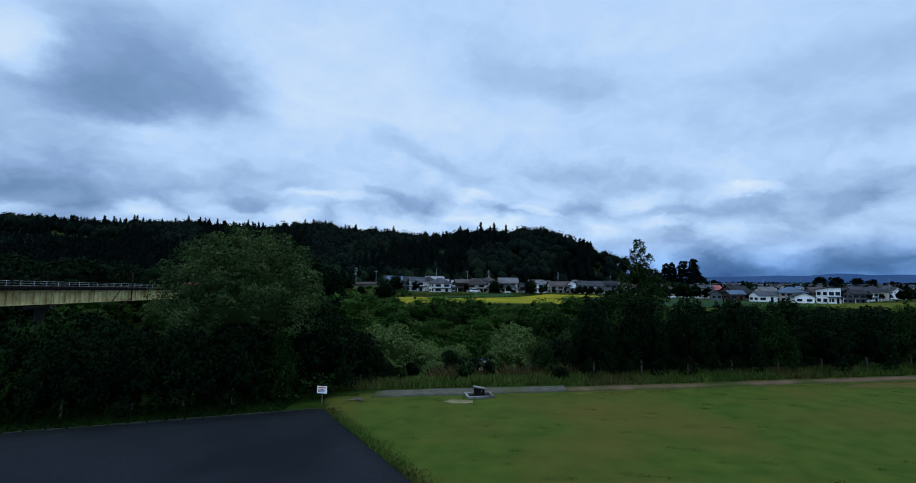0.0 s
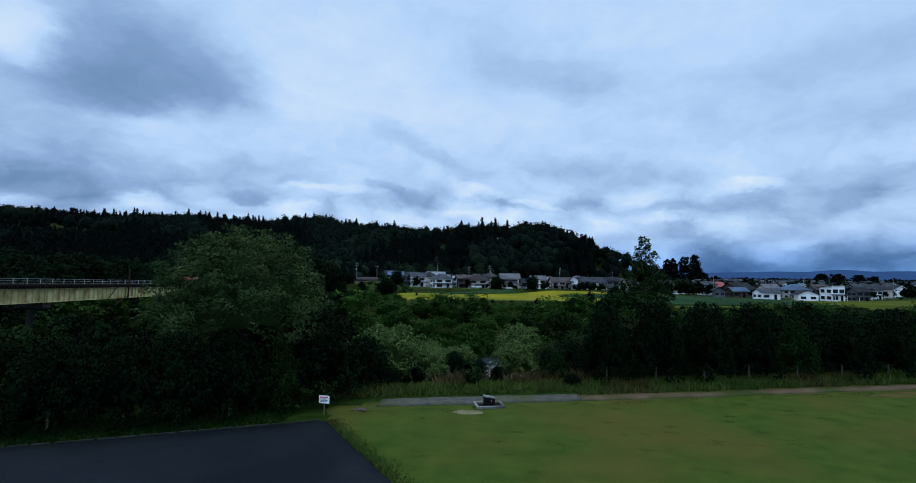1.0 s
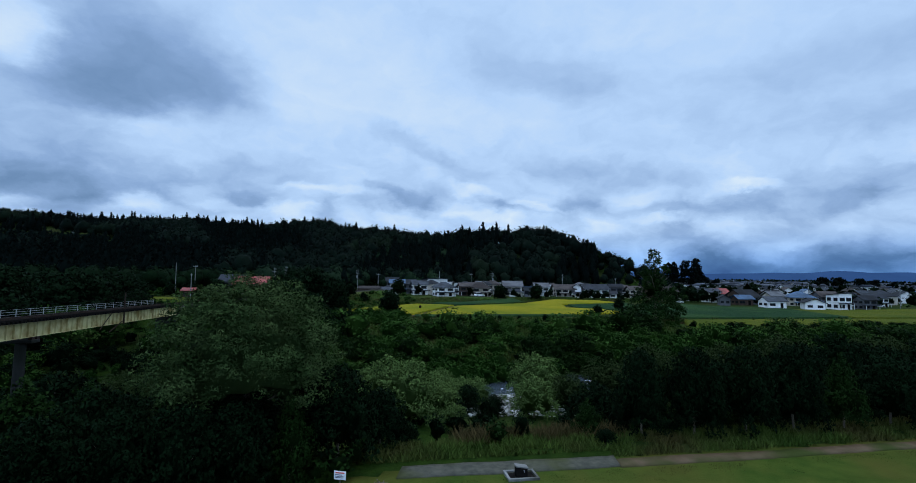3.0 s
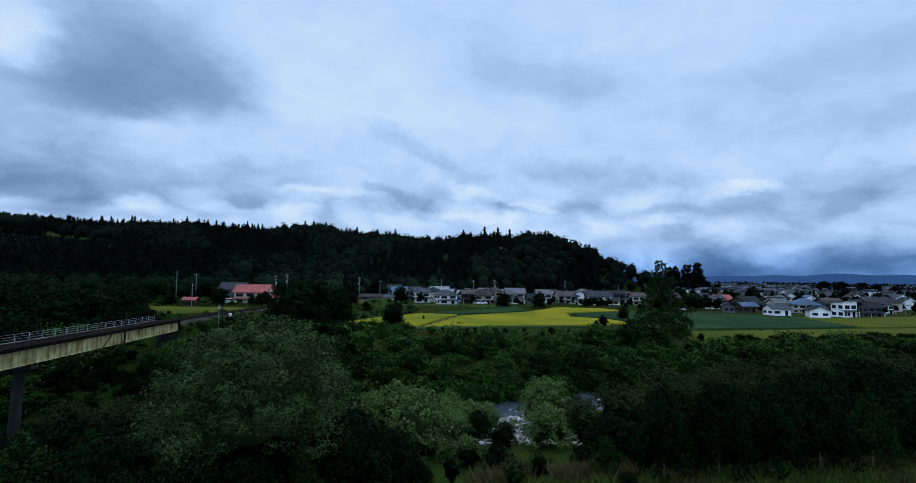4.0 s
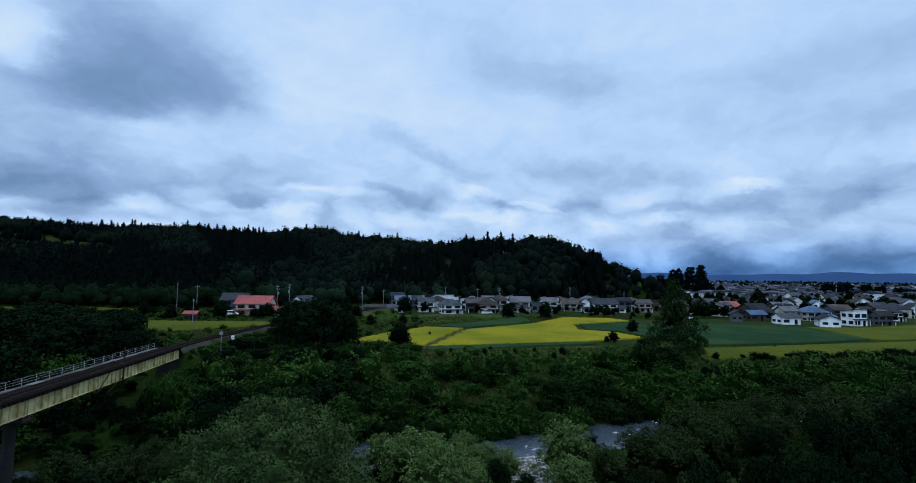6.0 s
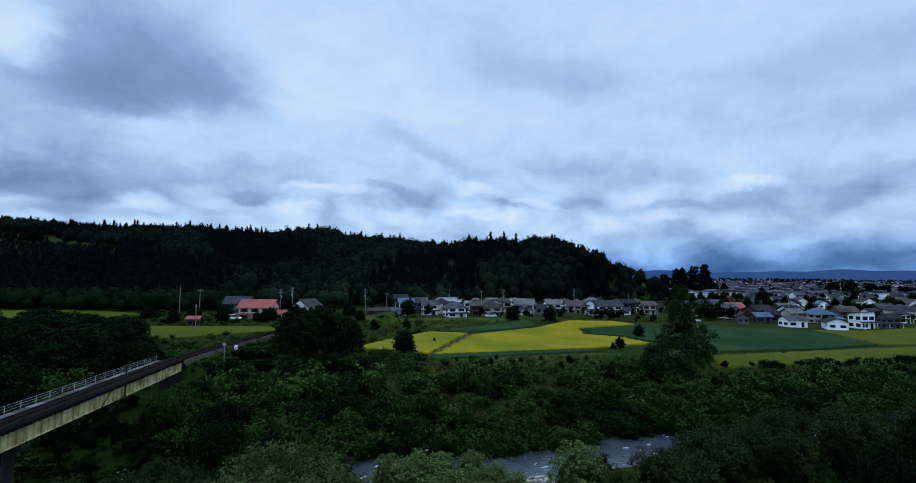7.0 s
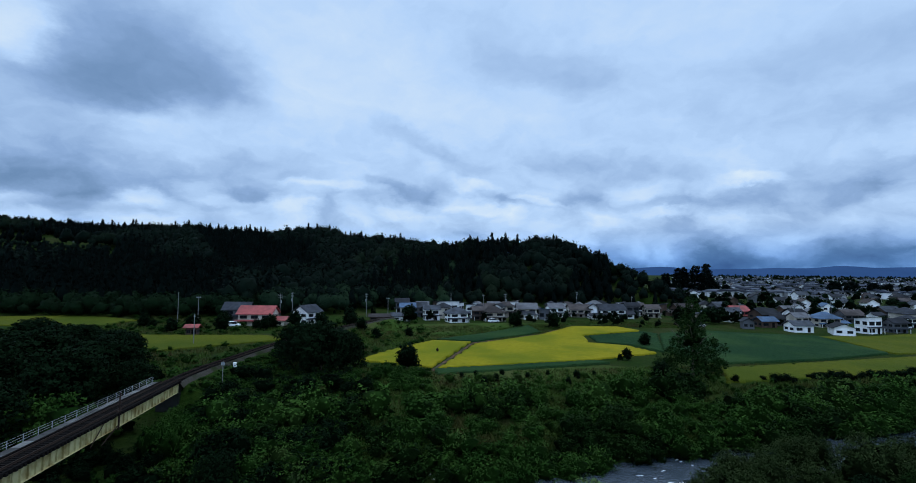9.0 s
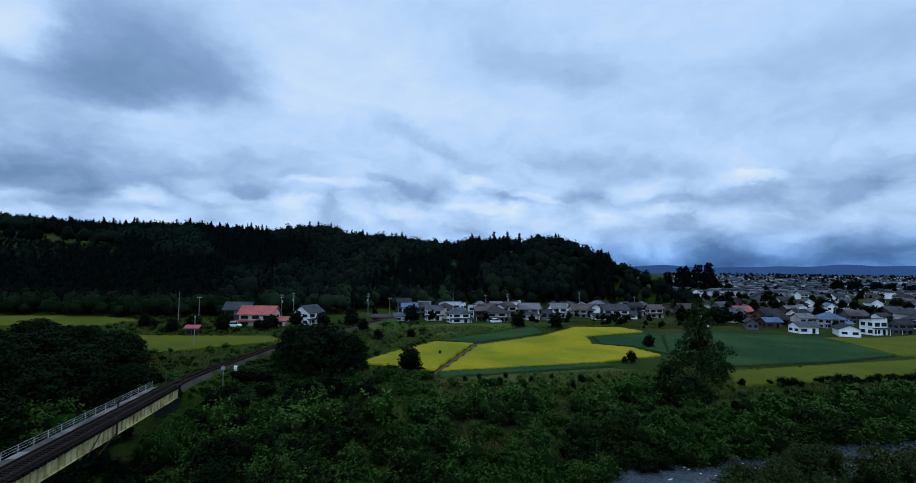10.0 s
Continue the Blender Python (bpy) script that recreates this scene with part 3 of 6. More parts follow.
field("bean_field", [(22, 130), (29.5, 128), (34.5, 118.5), (43, 150), (40, 153), (22, 142)], 0.4, M_soy, "dark green bean plot between rice fields", "bean field")
field("rice_field", [(-160, 141), (-131, 147.4), (-108.5, 139.8), (-108.9, 123), (-160, 121)], 0.3, M_rice2, "green-yellow rice field below the wood", "rice field")
field("rice_field", [(-92.7, 107.7), (-87.7, 112.7), (-59.8, 120.3), (-52.9, 114.4), (-69.5, 94.1)], 0.3, M_rice2, "green-yellow rice field beside the railway", "rice field")
for (x0, y0), (x1, y1) in (((-14.6, 88), (-9.2, 122)), ((-9.2, 122), (9.9, 144.6)), ((9.9, 144.6), (20.6, 160.4))):
    n = Vector((y0 - y1, x1 - x0, 0)).normalized() * 0.38
    sheet("dirt_track", [(x0 - n.x, y0 - n.y), (x1 - n.x, y1 - n.y), (x1 + n.x, y1 + n.y), (x0 + n.x, y0 + n.y)], 0.8, 0.07, M_earth, "narrow dirt track between rice fields", "track", skirt=0.1, rough=0.02)
field("grass_strip", [(-20, 80), (30, 90.5), (95, 112), (95, 120), (38, 96), (17, 100), (-16, 84)], 0.12, M_grass, "rough grass strip between river scrub and fields", "grass", 1.2, 0.1)
field("grass_bank", [(-48, 128), (-30, 124), (-19, 125), (6, 158.5), (22, 162), (44, 166), (60, 172), (44, 178), (-8, 160), (-40, 146)], 0.15, M_grass, "rough grass bank below the houses", "grass", 1.5, 0.15)

# ---------------------------------------------------------------- foliage
def leaf_quads(pts, normals, size, rng, aspect=0.6, jitter=0.8, soft=0.7):
    """Pointed leaves at points: corners with normals (3n, 6) and faces, turned outwards."""
    n = len(pts)
    out = normals / (np.linalg.norm(normals, axis=1)[:, None] + 1e-9)
    nr = out + rng.normal(size=(n, 3)) * jitter
    nr /= np.linalg.norm(nr, axis=1)[:, None] + 1e-9
    nr *= np.where((nr * out).sum(1) < 0, -1.0, 1.0)[:, None]
    u = np.cross(nr, rng.normal(size=(n, 3)))
    u /= np.linalg.norm(u, axis=1)[:, None] + 1e-9
    w = np.cross(nr, u)
    s = (size * rng.uniform(0.6, 1.35, n))[:, None]
    v = np.empty((n, 3, 6))
    v[:, 0, :3], v[:, 1, :3], v[:, 2, :3] = pts + u * s * 1.1, pts - u * s * 0.7 + w * s * aspect * 1.15, pts - u * s * 0.7 - w * s * aspect * 1.15
    sh = out * soft + nr * (1 - soft)
    v[:, :, 3:] = (sh / (np.linalg.norm(sh, axis=1)[:, None] + 1e-9))[:, None, :]
    return v.reshape(-1, 6), np.arange(3 * n).reshape(-1, 3)


def lobes_cloud(lobes, n, size, rng, inner=0.55, aspect=0.6, low=-0.6, sub=13, spray=0.27, jitter=0.6, soft=0.8, fill=0.7):
    """Leaves spread through rounded lobes (x, y, z, rx, ry, rz); each lobe breaks up into smaller sprays on its skin."""
    lobes = np.asarray(lobes, float)
    if sub:
        d = rng.normal(size=(len(lobes), sub, 3))
        d /= np.linalg.norm(d, axis=2)[:, :, None]
        d[:, :, 2] = np.where(d[:, :, 2] < low, -d[:, :, 2], d[:, :, 2])
        c = lobes[:, None, :3] + d * lobes[:, None, 3:6] * rng.uniform(0.6, 1.0, (len(lobes), sub, 1))
        r = lobes[:, None, 3:6] * rng.uniform(spray * 0.6, spray * 1.4, (len(lobes), sub, 1))
        fine = np.concatenate([c, r], 2).reshape(-1, 6)
        lobes = np.concatenate([fine, lobes * np.array([1, 1, 1, 0.8, 0.8, 0.8])])
        area = lobes[:, 3] * lobes[:, 4] + lobes[:, 3] * lobes[:, 5]
        area[len(fine):] *= fill
    else:
        area = lobes[:, 3] * lobes[:, 4] + lobes[:, 3] * lobes[:, 5]
    k = rng.choice(len(lobes), n, p=area / area.sum())
    d = rng.normal(size=(n, 3))
    d /= np.linalg.norm(d, axis=1)[:, None]
    d[:, 2] = np.where(d[:, 2] < low, -d[:, 2], d[:, 2])
    r = inner + (1.12 - inner) * rng.uniform(0, 1, n) ** 0.6
    pts = lobes[k, :3] + d * lobes[k, 3:6] * r[:, None]
    # shaded by the place in the spray, and by the place in the whole crown
    mid = lobes[:, :3].mean(0) * np.array([1, 1, 0.7])
    g = pts - mid
    g /= np.abs(g).max(0) + 1e-6
    g /= np.linalg.norm(g, axis=1)[:, None] + 1e-9
    return leaf_quads(pts, 1.0 * d + 0.35 * g + rng.normal(size=(n, 3)) * 0.15 + np.array([0, 0, 0.05]), size, rng, aspect, jitter, soft)


def unit_ball(level):
    bm = bmesh.new()
    bmesh.ops.create_icosphere(bm, subdivisions=level, radius=1.0)
    v, q = np.array([p.co[:] for p in bm.verts]), np.array([[p.index for p in f.verts] for f in bm.faces])
    bm.free()
    return v / np.linalg.norm(v, axis=1)[:, None], q


BALLS = {k: unit_ball(k) for k in (1, 2, 3)}


def core_shell(lobes, level, shrink, rng, sink=0.6):
    """The close-grown inside of a crown: a lumpy closed body a little within the outline of its lobes."""
    lobes = np.asarray(lobes, float)
    d, q = BALLS[level]
    c = np.array([lobes[:, 0].mean(), lobes[:, 1].mean(), 0.5 * (lobes[:, 2] + lobes[:, 5]).max()])
    r = np.full(len(d), 0.15)
    for x, y, z, a, b, h in lobes:
        k = np.array([a, b, h])
        o, e = (c - (x, y, z)) / k, d / k
        aa, bb, cc = (e * e).sum(1), (e * o).sum(1), (o * o).sum() - 1
        disc = bb * bb - aa * cc
        t = np.where(disc > 0, (-bb + np.sqrt(np.maximum(disc, 0))) / aa, 0)
        r = np.maximum(r, t)
    p = c + d * (r * shrink * rng.uniform(0.86, 1.06, len(d)))[:, None]
    p[:, 2] = np.maximum(p[:, 2], -0.15)
    # normals dip by sink, which puts the shade inside a crown into the mesh
    n = 0.6 * d + rng.normal(size=d.shape) * 0.2 * sink - np.array([0, 0, sink])
    n /= np.linalg.norm(n, axis=1)[:, None]
    return np.concatenate([p, n], 1), q


def with_core(lobes, n, size, rng, aspect=0.6, low=-0.6, jitter=0.6, soft=0.7, level=2, shrink=0.68, sub=13, fill=0.7):
    """A crown of leaves round a close-grown inside, so that little light comes through."""
    v, q = lobes_cloud(lobes, n, size, rng, aspect=aspect, low=low, jitter=jitter, soft=soft, sub=sub, fill=fill)
    v2, q2 = core_shell(lobes, level, shrink, rng, 0.6 if sub else 0.05)
    return np.concatenate([v, v2]), np.concatenate([q, q2 + len(v)])


def crown_lobes(h, r, rng, count=16, base=0.25, flat=0.7, peak=1.0):
    """Rounded lobes that together make an uneven crown of height h and radius r."""
    out = []
    for i in range(count):
        t = (i + 0.5) / count
        z = h * (base + (1 - base) * t ** 0.8)
        prof = math.sin(math.pi * min(1.0, 0.28 + 0.72 * t)) ** 0.7
        rr = r * prof * rng.uniform(0.2, 0.92)
        a = i * 2.4 + rng.uniform(-0.5, 0.5)
        lr = r * rng.uniform(0.2, 0.44)
        out.append((rr * math.cos(a), rr * math.sin(a), min(z, h - lr * flat * peak), lr, lr, lr * flat))
    out.append((0, 0, h * 0.55, r * 0.6, r * 0.6, h * 0.32))
    return out


def trunk_mesh(h, r, rng, limbs=6, lean=0.05):
    bm = bmesh.new()
    top = (rng.uniform(-lean, lean) * h, rng.uniform(-lean, lean) * h, h * 0.75)
    tube(bm, [(0, 0, -0.3), (top[0] * 0.4, top[1] * 0.4, h * 0.35), top], [r, r * 0.7, r * 0.2], 7)
    for i in range(limbs):
        a, z = i * 2.4, h * (0.25 + 0.4 * i / limbs)
        ln = h * rng.uniform(0.25, 0.4) * (1 - 0.65 * i / limbs)
        p0 = (top[0] * 0.5, top[1] * 0.5, z)
        p1 = (p0[0] + math.cos(a) * ln * 0.5, p0[1] + math.sin(a) * ln * 0.5, z + ln * 0.35)
        p2 = (p0[0] + math.cos(a) * ln, p0[1] + math.sin(a) * ln, z + ln * 0.75)
        tube(bm, [p0, p1, p2], [r * 0.4, r * 0.25, r * 0.08], 5)
    return bm


def tree_thing(name, label, category, h, r, n, size, material, seed, count=16, base=0.25, flat=0.7, aspect=0.6, limbs=6, group="", lobes=None, soft=0.6, shrink=0.62, fill=0.7):
    rng = np.random.default_rng(seed)
    t = thing(name, label, category, group=group)
    part("trunk", trunk_mesh(h, max(0.08, h * 0.022), rng, limbs), M_bark, t)
    v, q = with_core(lobes or crown_lobes(h, r, rng, count, base, flat), n, size, rng, aspect, soft=soft, level=3, shrink=shrink, fill=fill)
    c = new("crown", fast_mesh("crown", v, q, material))
    c.parent = t
    return t


def place(t, x, y, s=1.0, turn=0.0, sz=None, dz=0.0):
    return Matrix.Translation((x, y, land(x, y) + dz)) @ Matrix.Rotation(turn, 4, "Z") @ Matrix.Diagonal((s, s, sz or s, 1))


def conifer_cloud(h, r, n, size, rng):
    t = rng.uniform(0, 1, n) ** 0.7
    a = rng.uniform(0, 2 * np.pi, n)
    tier = 0.72 + 0.28 * np.sin(t * 30.0)
    rad = r * (1 - t) ** 0.75 * tier * rng.uniform(0.35, 1.0, n) ** 0.5 + 0.05
    pts = np.stack([rad * np.cos(a), rad * np.sin(a), h * (0.12 + 0.88 * t) + 0.0 * a], 1)
    nor = np.stack([np.cos(a), np.sin(a), 0.5 + 0 * a], 1)
    v, q = leaf_quads(pts, nor, size, rng, 0.55, 0.6)
    d, f = BALLS[1]
    k = np.clip((d[:, 2:] + 1) / 2, 0, 1)
    body = np.concatenate([d[:, :2] * r * 0.85 * (1.15 - k), h * (0.08 + 0.84 * k)], 1)
    return np.concatenate([v, np.concatenate([body, d], 1)]), np.concatenate([q, f + len(v)])


def merged(templates, spots, rng):
    """Many plants joined into one: spots of (template, x, y, z, scale, zscale)."""
    vs, qs, off = [], [], 0
    for k, x, y, z, s, sz in spots:
        v, q = templates[k]
        a = rng.uniform(0, 6.28)
        c, d = math.cos(a) * s, math.sin(a) * s
        e, f = math.cos(a), math.sin(a)
        w = np.stack([v[:, 0] * c - v[:, 1] * d + x, v[:, 0] * d + v[:, 1] * c + y, v[:, 2] * sz + z, v[:, 3] * e - v[:, 4] * f, v[:, 3] * f + v[:, 4] * e, v[:, 5]], 1)
        vs.append(w)
        qs.append(q + off)
        off += len(v)
    return np.concatenate(vs), np.concatenate(qs)


# wooded hill
rng = np.random.default_rng(11)
BROAD = [with_core(crown_lobes(11.5, 5.6, rng, 9, 0.2, 0.8), 110, 0.55, rng, jitter=0.3, soft=1.0, shrink=0.86, sub=0) for _ in range(5)]
CEDAR = [conifer_cloud(13.0, 3.6, 120, 0.62, rng) for _ in range(3)]
spots_b, spots_c = [], []
y = 148.0
while y < 425:
    x = -520.0
    step = 5.2 if y < 300 else 5.8
    while x < 100:
        px, py = x + rng.uniform(-2, 2), y + rng.uniform(-2, 2)
        x += step
        t, zr = hill_t(px, py)
        if t <= 0.01 or t > 1.12 or px / (py - 5) < -1.25:
            continue
        a = px / (py - 5)
        w = noise.noise((px * 0.018, py * 0.018, 2.0))
        if a < -0.9 and 0.62 < t < 0.75 and w < 0.2:
            continue
        if -0.85 < a < -0.55 and 0.70 < t < 0.82 and w < 0.0:
            continue
        s = rng.uniform(0.75, 1.15) * (0.38 if a < -0.84 and 0.40 < t < 0.6 else 1.0)
        cedar = w > (-0.18 if a < -0.5 else 0.06 if a < -0.3 else -0.05) or (t > 0.93 and rng.uniform() < 0.25)
        if t > 0.86 and a < -0.04 and rng.uniform() < 0.8:
            cedar = False
        if a < -0.84 and 0.40 < t < 0.6:
            cedar = False
        if t < 0.12 and a > -0.5:
            cedar = rng.uniform() < 0.25
            s *= 0.8
        if t > 0.85:
            s *= 0.9
        if a > 0.22:
            s *= 0.7
            cedar = rng.uniform() < 0.3
        z = land(px, py) - 0.3
        for _ in range(2 if 0.9 < t < 1.08 else 1 if 0.8 < t < 0.9 else 0):
            # an understorey closes the gaps along the ridge
            qx, qy = px + rng.uniform(-3, 3), py + rng.uniform(-3, 3)
            q = rng.uniform(0.6, 0.85)
            spots_b.append((int(rng.integers(5)), qx, qy, land(qx, qy) - 0.3, q * 1.1, q))
        if cedar:
            spots_c.append((int(rng.integers(3)), px, py, z, s, s * rng.uniform(0.75, 1.1)))
        else:
            spots_b.append((int(rng.integers(5)), px, py, z, s, s * rng.uniform(0.8, 1.15)))
    y += step * 0.95
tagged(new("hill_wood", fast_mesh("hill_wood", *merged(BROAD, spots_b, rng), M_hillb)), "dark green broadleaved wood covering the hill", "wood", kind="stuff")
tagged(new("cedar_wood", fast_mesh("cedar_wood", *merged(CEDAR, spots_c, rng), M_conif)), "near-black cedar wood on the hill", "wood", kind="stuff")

foot = []
for _ in range(230):
    a = rng.uniform(-0.52, -0.10)
    yf = float(np.interp(a, B_AZ, B_YF))
    py = yf + rng.uniform(-6, 22) + 90 * rng.uniform() ** 2.5
    px = a * (py - 5)
    s = rng.uniform(0.45, 0.85)
    foot.append((int(rng.integers(5)), px, py, land(px, py) - 0.3, s, s * rng.uniform(0.8, 1.0)))
tagged(new("hill_foot_trees", fast_mesh("hill_foot_trees", *merged(BROAD, foot, rng), M_footl)), "rounded green trees along the foot of the hill", "trees", kind="stuff")

foot = []
for _ in range(260):
    a = rng.uniform(-1.2, -0.45)
    py = float(np.interp(a, B_AZ, B_YF)) + rng.uniform(-5, 12)
    px = a * (py - 5)
    s = rng.uniform(0.35, 0.7)
    foot.append((int(rng.integers(5)), px, py, land(px, py) - 0.3, s * 1.2, s))
tagged(new("wood_edge_trees", fast_mesh("wood_edge_trees", *merged(BROAD, foot, rng), M_leafd)), "dark rounded trees along the edge of the cedar wood", "trees", kind="stuff")

# scrub on the far bank and along the river
SHRUB = [with_core(crown_lobes(3.0, 2.1, rng, 10, 0.1, 0.75), 300, 0.115, rng, low=-0.2, jitter=0.6) for _ in range(4)]
SMALL = [with_core(crown_lobes(1.3, 1.0, rng, 6, 0.05, 0.8), 72, 0.10, rng, low=-0.1, level=1) for _ in range(3)]
for nm, mt, lo, hi, lab in (("scrub", M_leaf, -1.0, -0.03, "dense dark green scrub on the river bank"), ("scrub", M_leaf2, -0.03, 0.2, "dense fresh green scrub on the river bank"), ("scrub", M_leafm, 0.2, 1.0, "dense deep green scrub on the river bank")):
    spots = []
    r2 = np.random.default_rng(21)
    for k0 in range(1960):
        px, v = r2.uniform(-72, 105) if k0 < 1900 else r2.uniform(-5, 9), r2.uniform(-0.2, 24) if k0 < 1600 else r2.uniform(-1.7, 2.0) if k0 < 1900 else r2.uniform(-2.9, -0.8)
        py = far_bank(px) + v
        w = noise.noise((px * 0.13, py * 0.13, 4.0)) + 0.25 * r2.uniform(-1, 1)
        s = r2.uniform(0.55, 1.25) * (1.0 if v < (11 if px < 28 else 7) else 1.5 if px < 28 and v < 14.5 else 1.1 if v < 9 else 0.6 if px < 28 else 0.42) * (1.3 if px > 24 and v < 7 else 1.0)
        w += 0.25 * sm(9, 18, v) * (0.1 - w) * 4
        k = int(r2.integers(4))
        if v > 8 and (inside([(39.8, 103.3), (86.1, 124.5), (120, 140), (118, 125), (77.2, 105.7), (34.9, 90.7)], px, py) or inside([(-14.2, 89.0), (16.2, 104.0), (19.1, 102.2), (-13.4, 83.9)], px, py)):
            continue
        gap = abs(px - track_x(py))
        if gap < 3.6 and py > 58:
            continue
        if gap < 4.6:
            s *= 0.5
        if lo <= w < hi and r2.uniform() < (1.0 if px < 60 else 0.6):
            spots.append((k, px, py, land(px, py) - 0.2, s, s * r2.uniform(0.55, 1.0)))
    tagged(new(nm, fast_mesh(nm, *merged(SHRUB, spots, r2), mt)), lab, "scrub", kind="stuff")

# ---------------------------------------------------------------- single trees and thickets by the river
def dome_lobes(h, r, rng, count, skew=0.0, base=0.0):
    """A broad dome of many lobes, evenly round above and reaching down to its base."""
    out = []
    for i in range(count):
        u = (i + 0.5) / count
        el = math.asin(u ** 0.85)
        a = i * 2.39996 + rng.uniform(-0.4, 0.4)
        lr = r * rng.uniform(0.2, 0.34)
        rr = (r - lr * 0.7) * math.cos(el) ** 0.75 * rng.uniform(0.85, 1.04)
        out.append((rr * math.cos(a) + skew * math.sin(el), rr * math.sin(a), max(lr * 0.5, base + (h - base - lr * 0.8) * math.sin(el) * rng.uniform(0.94, 1.02)), lr, lr, lr * 0.85))
    out.append((0, 0, base + (h - base) * 0.42, r * 0.75, r * 0.75, (h - base) * 0.42))
    return out


def spire_lobes(h, r, rng, count):
    """A tall crown, broad below and drawn up to an uneven tip."""
    out = []
    for i in range(count):
        t = (i + 0.5) / count
        w = r * (1.0 - t) ** 0.5 * rng.uniform(0.7, 1.05)
        a = i * 2.39996
        lr = max(0.5, w * rng.uniform(0.35, 0.6))
        rr = max(0.15, w - lr) * rng.uniform(0.7, 1.35)
        out.append((rr * math.cos(a), rr * math.sin(a), lr * 0.6 + (h - lr) * t, lr, lr, lr * 1.1))
    return out


rd = np.random.default_rng(61)
WILLOW = tree_thing("willow", "grey-green willow with a broad rounded crown", "tree", 10.6, 5.0, 52000, 0.088, M_willowd, 5, aspect=0.36, limbs=9, lobes=dome_lobes(10.7, 5.1, rd, 60, 0.3, 3.8), soft=0.6, fill=0.2)
WILLOW.matrix_world = place(None, -11.2, 21.4, 0.92, 0.0, 0.85)
SALLOW = tree_thing("sallow_bush", "silvery grey-green sallow bush on the river bank", "bush", 5.2, 3.2, 5600, 0.12, M_willow, 6, aspect=0.36, limbs=5, lobes=dome_lobes(5.2, 3.1, rd, 30), fill=0.3)
SALLOW.matrix_world = place(None, -5.8, 36.4, 0.98)
SALLOWS_LEFT = [(-0.8, 43.6, 0.6), (-33, 45, 0.8), (-28, 41, 0.95), (-31, 38, 0.9), (-27.5, 38.5, 0.8), (-35, 37, 0.9), (-18.5, 41, 0.8), (-14, 38, 0.85), (-12, 46, 0.7), (-9.6, 46.5, 0.62), (-8.4, 41.6, 1.02), (-7.4, 47.6, 0.66), (-5.5, 43.5, 0.6), (-4.6, 48.6, 0.62), (-4.6, 44.6, 0.62), (-3.4, 38.8, 0.62), (-3.2, 42.2, 0.5), (-3.2, 46.5, 0.5), (-2.3, 47.6, 0.5), (-2.0, 34.6, 0.4), (4.2, 39.5, 0.7), (4.7, 45.6, 1.0)]
SALLOWS_RIGHT = [(6.4, 50.2, 0.5), (7.0, 47.5, 0.6), (7.5, 43.0, 0.75), (11.5, 46.5, 0.95), (15.4, 51.4, 0.7), (16, 48.0, 1.25), (20, 52, 0.9), (21, 57.5, 0.9), (23, 54.4, 1.05), (25, 58, 1.0), (27, 54, 0.9), (29, 61, 1.05), (33, 64, 1.0), (33.3, 55.8, 1.42), (37, 58, 1.1), (43, 64, 0.9), (46, 61, 1.35), (48, 65, 1.1), (52, 65, 1.2)]
OSIER = tree_thing("osier_bush", "dull green osier bush on the river bank", "bush", 5.2, 3.2, 5600, 0.12, M_osier, 26, aspect=0.36, limbs=5, lobes=dome_lobes(5.2, 3.1, rd, 30), fill=0.3)
OSIER.matrix_world = place(None, 13.6, 44.0, 0.9)
for x, y, s in SALLOWS_LEFT:
    copy_thing(OSIER if x < -25 else SALLOW, place(None, x, y, s, x))
for x, y, s in SALLOWS_RIGHT:
    copy_thing(OSIER, place(None, x, y, s, x))
# a taller one behind the willow, and others beside the car park
for x, y, s, sz in ((-14.3, 32.2, 1.35, 1.95), (-16.5, 25.5, 0.95, 1.15)):
    copy_thing(OSIER, place(None, x, y, s, x, sz))
# thicket trees in the darkened leaf colours, their shade painted in
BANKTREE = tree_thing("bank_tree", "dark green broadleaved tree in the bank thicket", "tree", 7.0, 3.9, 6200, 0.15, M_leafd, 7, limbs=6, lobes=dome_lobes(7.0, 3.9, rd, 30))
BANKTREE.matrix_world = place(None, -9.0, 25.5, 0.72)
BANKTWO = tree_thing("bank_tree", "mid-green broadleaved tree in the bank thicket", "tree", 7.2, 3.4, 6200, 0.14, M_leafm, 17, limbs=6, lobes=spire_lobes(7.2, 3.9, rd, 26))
BANKTWO.matrix_world = place(None, -18.5, 17.4, 0.62)
THICKET_BRIDGE = [(-17.5, 19.6, 0.8, 0.88), (-19.5, 24.5, 0.7, 0.8), (-15.5, 26.5, 0.7, 0.8), (-24.0, 20.5, 0.7, 0.8), (-21.0, 17.6, 0.78, 0.85), (-50, 40, 0.9, 0.6), (-45, 33, 0.9, 0.62), (-41, 38, 0.8, 0.5), (-40, 20, 0.8, 0.9), (-38, 30, 0.8, 0.75), (-38, 27, 0.8, 0.8), (-37, 35.5, 0.75, 0.5), (-31, 8.0, 0.65, 0.66), (-33, 14, 0.8, 0.75), (-28.5, 23, 0.8, 0.8), (-33, 33, 0.7, 0.5), (-33, 29, 0.8, 0.85), (-30, 49, 0.9, 1.0)]
